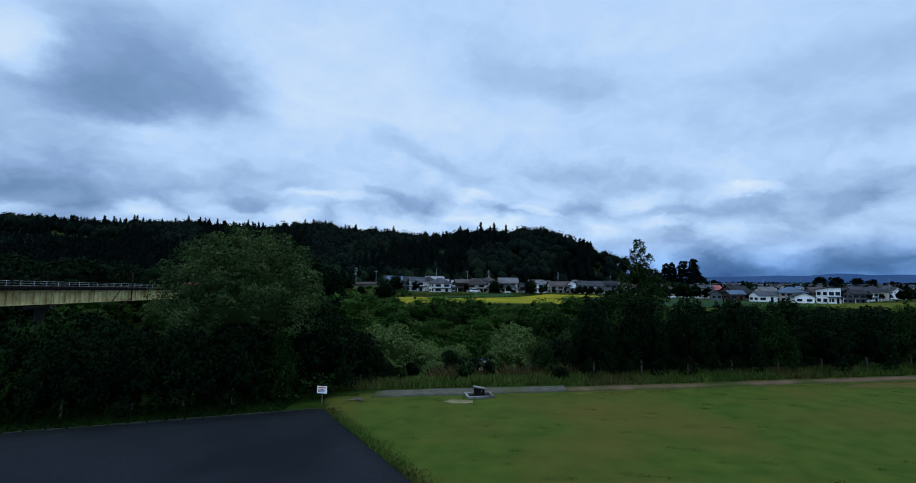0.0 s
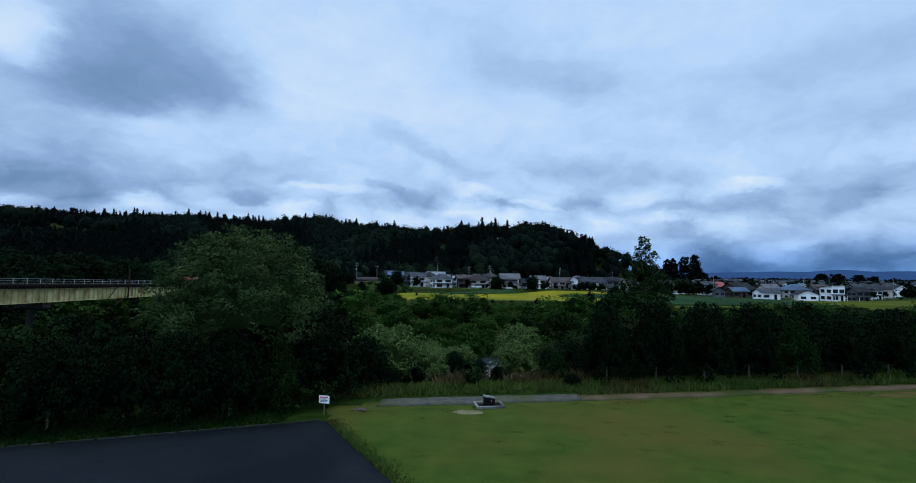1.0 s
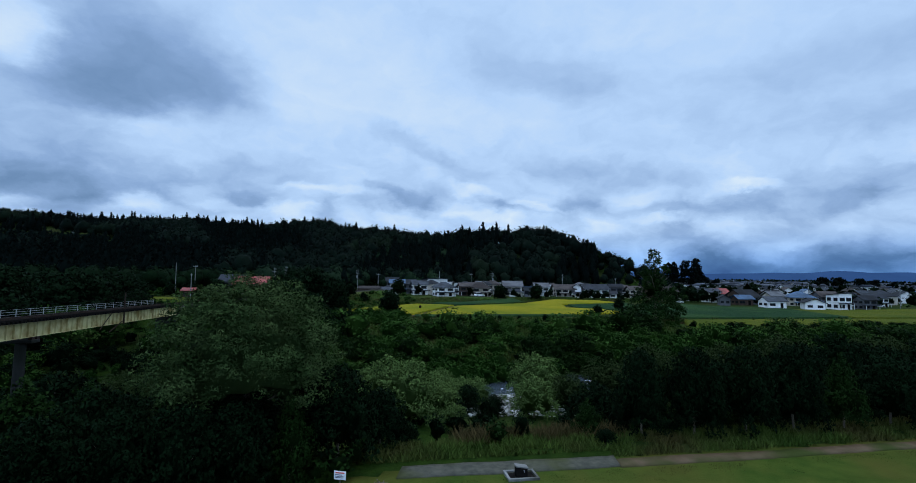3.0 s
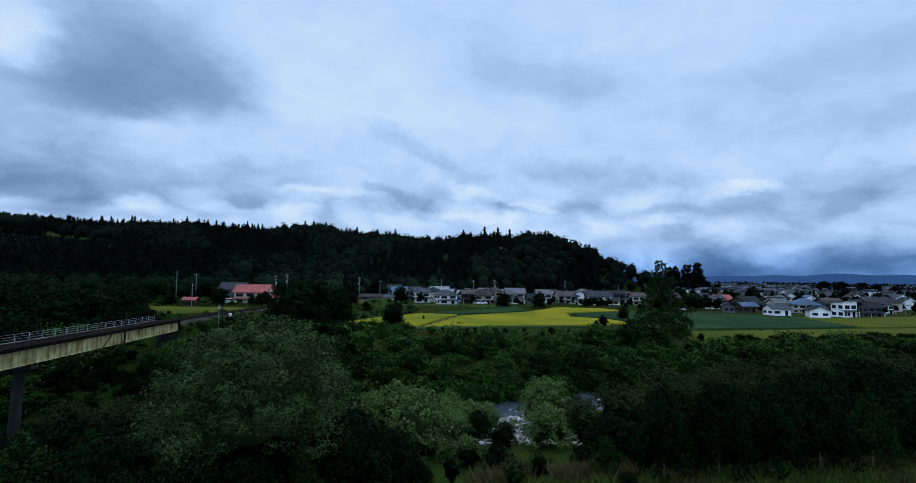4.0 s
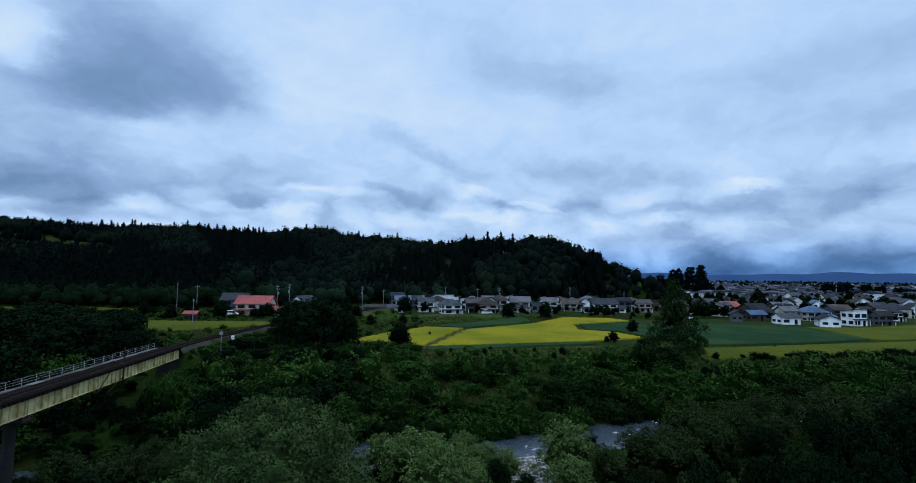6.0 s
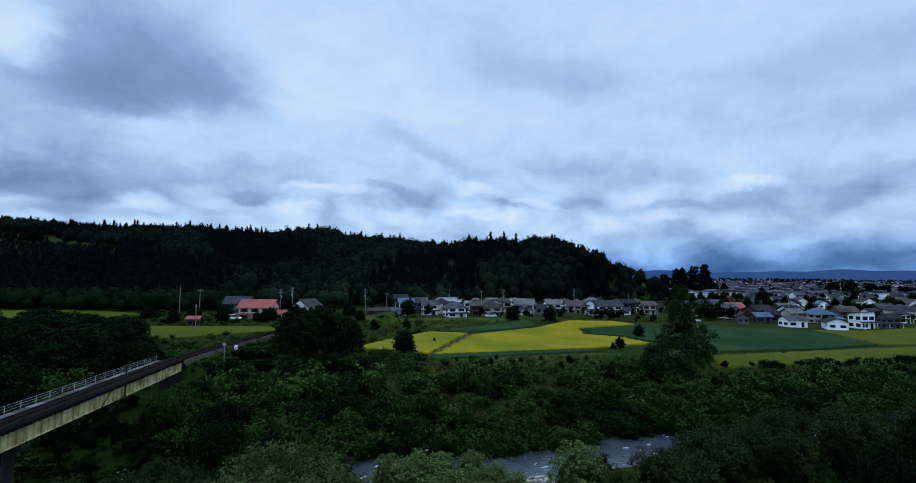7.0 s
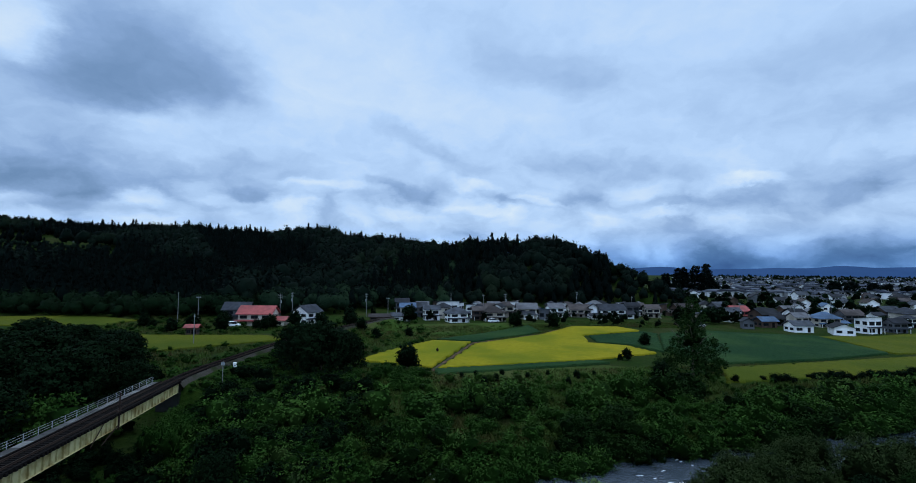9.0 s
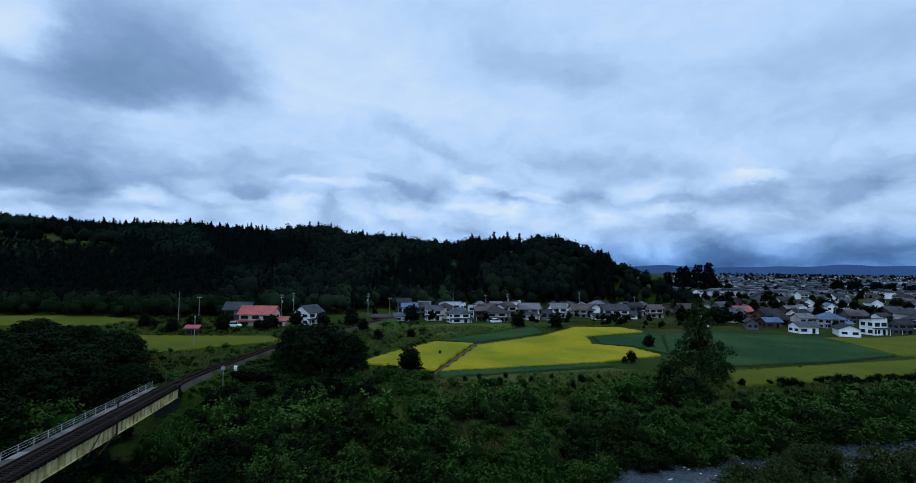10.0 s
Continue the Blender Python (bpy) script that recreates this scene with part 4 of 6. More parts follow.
THICKET_CAR_PARK = [(-31, 36.5, 0.7, 0.5), (-27, 9.6, 0.67, 0.76), (-30, 35, 0.7, 0.6), (-26.5, 14, 0.81, 0.88), (-23.8, 11, 0.65, 0.76), (-27, 31, 0.8, 0.7), (-23, 16, 0.81, 0.88), (-20.8, 12.5, 0.63, 0.76), (-24, 26.5, 0.8, 0.8), (-19.8, 15.6, 0.7, 0.81), (-18, 13.8, 0.6, 0.76), (-15.8, 15.2, 0.6, 0.78), (-16.4, 18.4, 0.67, 0.83), (-20, 20.5, 0.81, 0.92), (-30, 19, 0.92, 0.98)]
THICKET_WILLOW = [(-13.3, 16.2, 0.6, 0.79), (-11.4, 17, 0.6, 0.82), (-9.6, 18, 0.58, 0.79), (-8, 19.6, 0.58, 0.79), (-11.3, 21.5, 0.81, 0.74), (-6.7, 22.2, 0.76, 0.97), (-5.2, 24.6, 0.6, 0.67), (-15.2, 22, 0.67, 0.84), (-4, 26, 0.3, 0.3), (-1.4, 42, 0.5, 0.52), (0.9, 40.4, 0.36, 0.38), (6.4, 28.2, 0.48, 0.5), (7, 26, 0.22, 0.18), (8, 34, 0.75, 0.8)]
THICKET_LAWN = [(9.4, 27.8, 0.61, 0.72), (11.5, 33, 0.85, 1.02), (12.6, 28.4, 0.66, 0.77), (15.8, 34, 0.85, 1.02), (15.8, 29, 0.66, 0.79), (20, 38, 0.9, 1.26), (23, 49, 0.7, 0.8), (19, 29.9, 0.68, 0.79), (25, 39.5, 0.95, 1.32), (22.4, 30.7, 0.68, 0.82), (29, 50, 0.75, 0.9), (30, 43, 0.95, 1.44), (25.9, 31.7, 0.7, 0.84)]
THICKET_RIVER = [(34, 52, 0.8, 0.95), (35, 44, 1, 1.2), (29.6, 32.7, 0.71, 0.83), (41, 47, 1, 1.3), (33.4, 33.8, 0.73, 0.9), (42, 57, 0.9, 1.1), (46, 48, 1, 1.2), (37.4, 35, 0.73, 0.94), (51, 51, 1, 1.3), (41.8, 36.2, 0.73, 0.94), (46, 37.5, 0.79, 1.01), (56, 54, 1.05, 1.35), (62, 58, 1, 1.3)]
for k, (x, y, s, sz) in enumerate(THICKET_BRIDGE + THICKET_CAR_PARK + THICKET_WILLOW + THICKET_LAWN + THICKET_RIVER):
    if x > 9 and y < 24.9 + 0.33 * x:
        # the row behind the lawn grows to one uneven height
        sz = (9.1 + 0.5 * math.sin(x * 2.1) - land(x, y)) / 7.0
    copy_thing(BANKTWO if k % 4 == 0 else BANKTREE, place(None, x, y, s, x * 1.7, sz))
FIELDTREE = tree_thing("field_tree", "dark green spreading tree beside the railway", "tree", 9.0, 6.2, 7200, 0.24, M_leafd, 8, limbs=7, lobes=dome_lobes(9.0, 6.0, rd, 34))
FIELDTREE.matrix_world = place(None, -32, 82)
FIELD_TREES_UP = [(-122, 103, 1.0, 0.65), (-108, 92, 1.0, 0.66), (-98, 97, 0.9, 0.62), (-95, 80, 1.1, 0.75), (-88, 98, 0.6, 0.5), (-84, 86, 1.0, 0.66), (-75, 75, 1.0, 0.75), (-75, 90, 0.8, 0.55), (-70, 62, 1.0, 0.85), (-66, 80, 0.9, 0.68)]
FIELD_TREES_DOWN = [(-64, 46, 1.0, 0.9), (-60, 70, 0.95, 0.75), (-57, 50, 1.0, 0.9), (-56, 60, 0.9, 0.85), (-52.5, 42, 0.9, 0.85), (-52, 66, 0.55, 0.5), (-37, 86, 0.85, 0.9), (-29, 86, 0.6, 0.75)]
for x, y, s, sz in FIELD_TREES_UP + FIELD_TREES_DOWN:
    copy_thing(FIELDTREE, place(None, x, y, s, x, sz))

rs = np.random.default_rng(77)
low = []
for _ in range(46):
    x = rs.uniform(-33, -14)
    y = 79 + 0.2 * (x + 24) + rs.uniform(-5, 4)
    q = rs.uniform(0.4, 0.85)
    low.append((int(rs.integers(4)), x, y, land(x, y) - 0.2, q * 1.1, q * rs.uniform(0.7, 1.0)))
tagged(new("field_scrub", fast_mesh("field_scrub", *merged(SHRUB, low, rs), M_leaf)), "low green shrubs between the railway and the rice", "scrub", kind="stuff")

# ---------------------------------------------------------------- railway bridge and track
BU = Vector((0.2534, -0.9674, 0.0215)).normalized()
BN = Vector((BU.y, -BU.x, 0)).normalized()
B0 = Vector((-43.31, 62.53, 0.21))


M_plank = mat("walkway_plank", (0.0608, 0.0608, 0.0589), (0.123, 0.123, 0.118), 0.9, 2.0, objrand=0.6, bump=0.2, spec=0.1)
BZ = BU.cross(BN) * (1 if BU.cross(BN).z > 0 else -1)
BM = Matrix(((BU.x, BN.x, BZ.x, B0.x), (BU.y, BN.y, BZ.y, B0.y), (BU.z, BN.z, BZ.z, B0.z), (0, 0, 0, 1)))
bridge = thing("railway_bridge", "cream-painted steel plate girder railway bridge with timber deck", "bridge")
bridge.matrix_world = BM
HEND = -0.1
SPAN, NEAR = 28.5, 13.4
END = SPAN + 0.15 + NEAR


def bpart(name, x0, x1, y0, y1, z0, z1, material, parent=bridge, label="", bevel=0.0):
    return part(name, boxed(x0, x1, y0, y1, z0, z1, bevel=bevel), material, parent, label)


for s0, s1 in ((0.0, SPAN), (SPAN + 0.15, END)):
    for off, side in ((0.0, -1), (1.75, 1)):
        g = bpart("girder_web", s0, s1, off - 0.015, off + 0.015, 5.06, 6.2, M_cream, label="streaked cream steel web")
        bpart("flange", s0, s1, off - 0.17, off + 0.17, 6.16, 6.215, M_cream, g)
        bpart("flange", s0, s1, off - 0.17, off + 0.17, 5.02, 5.07, M_cream, g)
        n = round((s1 - s0) / 0.79)
        for i in range(n + 1):
            x = s0 + 0.05 + (s1 - s0 - 0.1) * i / n
            bpart("stiffener", x - 0.012 - (0.03 if i % 4 == 0 else 0), x + 0.012 + (0.03 if i % 4 == 0 else 0), off - 0.15, off + 0.15, 5.072, 6.158, M_cream, g)
    for i in range(int((s1 - s0) / 3.8)):
        x = s0 + 1.0 + 3.8 * i
        bpart("cross_frame", x - 0.05, x + 0.05, 0.17, 1.58, 5.3, 5.45, M_rust)
tie_me = boxed(-0.11, 0.11, -0.42, 2.0, 6.22, 6.42, bevel=0.01)
tie = part("sleeper", tie_me, M_tie, bridge, "black creosoted timber sleeper")
for i in range(1, 93):
    o = new("sleeper", tie.data)
    o.parent = bridge
    o.location = (0.2 + 0.45 * i, random.uniform(-0.03, 0.03), random.uniform(-0.008, 0.008))


def rail_bm(pts, gauge_off):
    """A flat-bottomed rail along plan points, offset sideways."""
    bm = bmesh.new()
    prof = [(-0.06, 0), (0.06, 0), (0.06, 0.02), (0.012, 0.035), (0.012, 0.105), (0.033, 0.115), (0.033, 0.15), (-0.033, 0.15), (-0.033, 0.115), (-0.012, 0.105), (-0.012, 0.035), (-0.06, 0.02)]
    rings = []
    for i, p in enumerate(pts):
        a, b = Vector(pts[max(0, i - 1)]), Vector(pts[min(len(pts) - 1, i + 1)])
        d = (b - a).normalized()
        n = Vector((-d.y, d.x, 0))
        rings.append([bm.verts.new(Vector(p) + n * (gauge_off + u) + Vector((0, 0, v))) for u, v in prof])
    for r0, r1 in zip(rings, rings[1:]):
        for k in range(len(prof)):
            bm.faces.new((r0[k], r0[(k + 1) % len(prof)], r1[(k + 1) % len(prof)], r1[k]))
    return bm


for off in (0.34, 1.41):
    part("rail", rail_bm([(-0.5, off, 6.425), (21.0, off, 6.425), (END, off, 6.425)], 0), M_rust, bridge, "rust-brown steel rail")
bpart("guard_timber", 0, END, -0.36, -0.22, 6.425, 6.53, M_tie)
bpart("guard_timber", 0, END, 1.8, 1.94, 6.425, 6.53, M_tie)
for i in range(26):
    x = 0.2 + 1.6 * i
    bpart("walkway_plank", x, x + 1.57, 2.05, 2.84, 6.38, 6.45, M_plank)
railing = thing("handrail", "pale galvanised three-bar handrail along the walkway", "handrail")
railing.matrix_world = BM
for z in (7.04, 6.84, 6.64):
    part("bar", tube(bmesh.new(), [(HEND, 2.86, z), (21, 2.86, z), (END, 2.86, z)], [0.013] * 3, 6), M_galv, railing)
for i in range(23):
    x = HEND + 0.1 + 1.75 * i
    part("post", boxed(x - 0.02, x + 0.02, 2.84, 2.88, 6.3, 7.06), M_galv, railing)
s = SPAN + 0.08
bm = bmesh.new()
tube(bm, [(s, 0.87, -2.6), (s, 0.87, 4.5)], [0.4, 0.36], 20)
part("bridge_pier", bm, M_concd, bridge, "round dark concrete pier", smooth=False)
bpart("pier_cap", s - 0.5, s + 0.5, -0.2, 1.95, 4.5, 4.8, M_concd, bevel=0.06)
for off in (0.0, 1.75):
    for ds in (-0.3, 0.3):
        bpart("bearing", s + ds - 0.16, s + ds + 0.16, off - 0.16, off + 0.16, 4.8, 5.02, M_rust)
ab = thing("abutment", "weathered concrete bridge abutment", "abutment")
ab.matrix_world = BM
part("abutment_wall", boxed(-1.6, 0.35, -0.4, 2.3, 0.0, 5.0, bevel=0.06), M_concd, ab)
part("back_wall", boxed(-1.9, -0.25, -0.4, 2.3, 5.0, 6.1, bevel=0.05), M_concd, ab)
ab2 = thing("abutment", "weathered concrete bridge abutment", "abutment")
ab2.matrix_world = BM
part("abutment_wall", boxed(END - 0.3, END + 2.4, -1.2, 3.4, -0.6, 5.0, bevel=0.06), M_conc, ab2)
part("back_wall", boxed(END + 0.25, END + 2.4, -1.2, 3.4, 5.0, 6.1, bevel=0.05), M_conc, ab2)
bp = thing("bridge_post", "dark steel post with slanting conduit on the bridge girder", "post")
bp.matrix_world = BM
part("post", tube(bmesh.new(), [(14.85, -0.3, 4.9), (14.85, -0.3, 8.3)], [0.09, 0.075], 8), M_rust, bp)
part("conduit", tube(bmesh.new(), [(14.85, -0.26, 5.3), (15.6, -0.25, 5.05), (17.6, -0.24, 4.3)], [0.05] * 3, 6), M_rust, bp)
part("brace", tube(bmesh.new(), [(17.2, -0.24, 6.3), (19.4, -0.24, 4.7)], [0.045] * 2, 6), M_rust, bp)
part("bracket", boxed(14.55, 15.15, -0.34, -0.17, 6.55, 6.7), M_rust, bp)

# track on the embankment
tp = []
for i in range(60):
    y = 62.7 + i * 1.5
    tp.append((track_x(y), y))
bal = bmesh.new()
rows = []
for i, (x, y) in enumerate(tp):
    rows.append([bal.verts.new((x + o, y, z)) for o, z in ((-1.65, 5.85), (-1.1, 6.45), (1.1, 6.45), (1.65, 5.85))])
for r0, r1 in zip(rows, rows[1:]):
    for k in range(3):
        bal.faces.new((r0[k], r0[k + 1], r1[k + 1], r1[k]))
tagged(part("ballast_bed", bal, M_ballast), "brown-grey ballast bed of the railway", "ballast", kind="structure")
rtrack = thing("railway_track", "single rusty railway track on dark sleepers", "railway track")
for off in (-0.535, 0.535):
    part("rail", rail_bm([(x, y, 6.55) for x, y in tp], off), M_rust, rtrack)
st = part("sleeper", boxed(-1.0, 1.0, -0.1, 0.1, 6.41, 6.55), M_tie, rtrack)
st.location = (tp[0][0], tp[0][1] + 0.3, 0)
for i in range(1, 120):
    y = 63.0 + 0.66 * i
    o = new("sleeper", st.data)
    o.parent = rtrack
    o.location = (track_x(y), y, 0)

rel = thing("relay_box", "small white trackside relay box on a post", "relay box")
rel.matrix_world = Matrix.Translation((-42.5, 74.5, land(-42.5, 74.5)))
part("post", boxed(-0.06, 0.06, -0.06, 0.06, -0.3, 0.6), M_galv, rel)
part("cabinet", boxed(-0.2, 0.2, -0.15, 0.15, 0.6, 1.25, bevel=0.03), M_white, rel)
part("lid", boxed(-0.23, 0.23, -0.18, 0.18, 1.25, 1.29), M_white, rel)
spole = thing("signal_post", "slim grey trackside post with a small sign plate", "post")
spole.matrix_world = Matrix.Translation((-39.7, 66.5, land(-39.7, 66.5)))
part("pole", tube(bmesh.new(), [(0, 0, -0.3), (0, 0, 4.3)], [0.06, 0.045], 8), M_pole, spole)
part("plate", boxed(-0.25, 0.25, -0.06, -0.04, 3.7, 4.1), M_galv, spole)


def utility_pole(x, y, h, turn=0.3, arms=2):
    t = thing("utility_pole", "grey concrete utility pole with crossarms", "utility pole", group="utility poles")
    t.matrix_world = Matrix.Translation((x, y, land(x, y))) @ Matrix.Rotation(turn, 4, "Z")
    part("pole", tube(bmesh.new(), [(0, 0, -0.4), (0, 0, h)], [0.12, 0.08], 8), M_pole, t)
    for k in range(arms):
        a = part("crossarm", boxed(-0.6, 0.6, -0.04, 0.04, h - 0.5 - 0.8 * k, h - 0.4 - 0.8 * k), M_galv, t)
        for q in (-0.5, 0.0, 0.5):
            part("insulator", tube(bmesh.new(), [(q, 0, h - 0.4 - 0.8 * k), (q, 0, h - 0.15 - 0.8 * k)], [0.05, 0.03], 6), M_galv, a)
    if arms > 1:
        part("transformer", tube(bmesh.new(), [(0.32, 0, h - 2.9), (0.32, 0, h - 2.0)], [0.16, 0.16], 10), M_galv, t)
    return t


for x, y, h, a in ((-95, 137, 9.0, 0), (-85, 131, 8.5, 1), (-68.4, 104, 6.5, 1), (-71.5, 152, 8, 2), (-68, 153, 8.5, 2), (-48.2, 168, 8, 2), (-20, 178, 8.5, 2), (-0.4, 186, 8.5, 2), (29.7, 210, 9, 2), (-8.4, 183, 8, 1), (-40, 165, 7, 1), (52, 210, 8, 1), (110, 200, 8.5, 2), (140, 226, 9, 2), (88, 196, 8, 1), (150, 190, 9, 2)):
    utility_pole(x, y, h, x * 0.7, a)

# ---------------------------------------------------------------- houses
def roof_bm(kind, w, d, z, rise, over=0.6, th=0.13):
    """A roof over a plan w by d, whose eaves lie at z: gable, hip or one slope."""
    bm = bmesh.new()
    a, b = w / 2 + over, d / 2 + over
    if kind == "hip":
        r = max(0.2, a - b)
        top = [(-a, -b, z), (a, -b, z), (a, b, z), (-a, b, z), (-r, 0, z + rise), (r, 0, z + rise)]
        fs = [(0, 1, 5, 4), (1, 2, 5), (2, 3, 4, 5), (3, 0, 4)]
    elif kind == "shed":
        top = [(-a, -b, z + rise), (a, -b, z + rise), (a, b, z), (-a, b, z)]
        fs = [(0, 1, 2, 3)]
    else:
        top = [(-a, -b, z), (a, -b, z), (a, b, z), (-a, b, z), (-a, 0, z + rise), (a, 0, z + rise)]
        fs = [(0, 1, 5, 4), (2, 3, 4, 5)]
    v = [bm.verts.new(p) for p in top]
    for f in fs:
        bm.faces.new([v[i] for i in f])
    g = bmesh.ops.extrude_face_region(bm, geom=bm.faces[:])
    bmesh.ops.translate(bm, verts=[e for e in g["geom"] if isinstance(e, bmesh.types.BMVert)], vec=(0, 0, th))
    bmesh.ops.recalc_face_normals(bm, faces=bm.faces[:])
    return bm


def wall_bm(kind, w, d, h, rise):
    bm = bmesh.new()
    a, b = w / 2, d / 2
    box(bm, -a, a, -b, b, -0.8, h)
    if kind == "gable":
        for x0, x1 in ((-a, -a + 0.15), (a - 0.15, a)):
            p = [bm.verts.new(q) for q in ((x0, -b, h), (x0, b, h), (x0, 0, h + rise * b / (b + 0.6)), (x1, -b, h), (x1, b, h), (x1, 0, h + rise * b / (b + 0.6)))]
            for f in ((0, 1, 2), (3, 5, 4), (0, 2, 5, 3), (1, 4, 5, 2)):
                bm.faces.new([p[i] for i in f])
    elif kind == "shed":
        box(bm, -a, a, -b, -b + 0.15, h, h + rise * 0.97)
        for x0, x1 in ((-a, -a + 0.15), (a - 0.15, a)):
            p = [bm.verts.new(q) for q in ((x0, -b + 0.15, h), (x0, b, h), (x0, -b + 0.15, h + rise * 0.92), (x1, -b + 0.15, h), (x1, b, h), (x1, -b + 0.15, h + rise * 0.92))]
            for f in ((0, 1, 2), (3, 5, 4), (0, 2, 5, 3), (1, 4, 5, 2)):
                bm.faces.new([p[i] for i in f])
    return bm


def window(parent, x, y, z, w, h, side, detail=True):
    """A framed window on a wall face. side: 0 front (-y), 1 right (+x), 2 left (-x)."""
    m = {0: Matrix.Translation((x, y, z)), 1: Matrix.Translation((x, y, z)) @ Matrix.Rotation(radians(90), 4, "Z"), 2: Matrix.Translation((x, y, z)) @ Matrix.Rotation(radians(-90), 4, "Z")}[side]
    bm = bmesh.new()
    for a in ((-w / 2, w / 2, h / 2 - 0.06, h / 2), (-w / 2, w / 2, -h / 2, -h / 2 + 0.06), (-w / 2, -w / 2 + 0.06, -h / 2 + 0.06, h / 2 - 0.06), (w / 2 - 0.06, w / 2, -h / 2 + 0.06, h / 2 - 0.06), (-0.03, 0.03, -h / 2 + 0.06, h / 2 - 0.06)):
        box(bm, a[0], a[1], -0.07, 0.0, a[2], a[3], m)
    f = part("window", bm, M_sash, parent)
    part("pane", boxed(-w / 2 + 0.06, w / 2 - 0.06, -0.03, -0.004, -h / 2 + 0.06, h / 2 - 0.06, m=m), M_glass, f)


ROOFN = {M_roofg.name: "grey sheet", M_roofd.name: "dark tiled", M_roofb.name: "blue sheet", M_roofr.name: "red sheet", M_roofn.name: "brown sheet", M_roofl.name: "pale sheet"}
WALLN = {M_wallw.name: "white", M_wallg.name: "grey", M_wallb.name: "beige", M_wallr.name: "brown", M_roofr.name: "red"}


def house(x, y, turn, w, d, h, kind, wall, roof, floors, sides=True):
    """A house whose roof ridge stands h above the ground."""
    big = "two-storey house" if floors == 2 else "low outbuilding"
    t = thing("house" if floors == 2 else "outbuilding", f"{WALLN[wall.name]} {big} with {ROOFN[roof.name]} {kind if kind != 'shed' else 'lean-to'} roof", "house" if floors == 2 else "shed", group="village houses")
    t.matrix_world = Matrix.Translation((x, y, land(x, y))) @ Matrix.Rotation(radians(turn), 4, "Z")
    w, d = w * 0.86, d * 0.86
    h = min(h, 6.8 if floors == 2 else 4.2) * (0.84 if floors == 2 else 0.92)
    rise = min(h * 0.40, d * 0.40) if kind != "shed" else min(h * 0.3, d * 0.2)
    eave = h - rise
    part("wall", wall_bm(kind, w, d, eave, rise), wall, t)
    part("roof", roof_bm(kind, w, d, eave - 0.02 - rise * 0.08, rise), roof, t)
    n = max(2, int(w / 2.4))
    for fl in range(floors):
        z = eave * (0.24 if floors == 2 else 0.5) + fl * eave * 0.50
        for i in range(n):
            if fl == 0 and i == n // 2:
                part("door", boxed(w * ((i + 0.5) / n - 0.5) - 0.5, w * ((i + 0.5) / n - 0.5) + 0.5, -d / 2 - 0.06, -d / 2 - 0.004, 0.05, min(2.0, eave * 0.40 if floors == 2 else eave * 0.75)), M_tie, t)
                continue
            window(t, w * ((i + 0.5) / n - 0.5), -d / 2 - 0.004, z, min(2.0, w / n * 0.78), eave * (0.27 if floors == 2 else 0.4), 0)
        for i in range(2 if sides else 0):
            yy = d * ((i + 0.5) / 2 - 0.5)
            window(t, w / 2 + 0.004, yy, z, min(1.5, d * 0.3), eave * (0.24 if floors == 2 else 0.36), 1)
            window(t, -w / 2 - 0.004, yy, z, min(1.5, d * 0.3), eave * (0.24 if floors == 2 else 0.36), 2)
    if floors == 2:
        # sloping roof over the ground floor along the front and the right side
        m = Matrix.Translation((0, -d / 2 - 0.02, eave * 0.52)) @ Matrix.Rotation(radians(16), 4, "X")
        part("lower_roof", boxed(-w / 2 - 0.9, w / 2 + 0.9, -1.1, 0.0, -0.1, 0.0, m=m), roof, t)
        m = Matrix.Translation((w / 2 + 0.02, 0, eave * 0.52)) @ Matrix.Rotation(radians(16), 4, "Y")
        part("lower_roof", boxed(0.0, 1.2, -d / 2 + 0.01, d / 2 + 0.4, -0.1, 0.0, m=m), roof, t)
        for px in (-w / 2 + 0.1, w / 2 - 0.1):
            part("porch_post", boxed(px - 0.06, px + 0.06, -d / 2 - 1.0, -d / 2 - 0.88, -0.5, eave * 0.52 - 0.37), M_wallw, t)
    if floors == 2 and w > 7.0:
        # single-storey wing with its own roof
        sx = -1 if (int(x) % 2) else 1
        wing = part("wing_wall", box(bmesh.new(), sx * (w / 2 + 0.01), sx * (w / 2 + 3.6), -d * 0.42, d * 0.30, -0.8, eave * 0.46) if sx > 0 else box(bmesh.new(), -(w / 2 + 3.6), -(w / 2 + 0.01), -d * 0.42, d * 0.30, -0.8, eave * 0.46), wall, t)
        rb = roof_bm("gable", 3.6, d * 0.72, eave * 0.44, d * 0.16, 0.6)
        bmesh.ops.translate(rb, verts=rb.verts[:], vec=(sx * (w / 2 + 1.9), -d * 0.06, 0))
        part("wing_roof", rb, roof, t)
        window(t, sx * (w / 2 + 1.9), -d * 0.42 - 0.004, eave * 0.24, 1.8, eave * 0.24, 0)
    return t


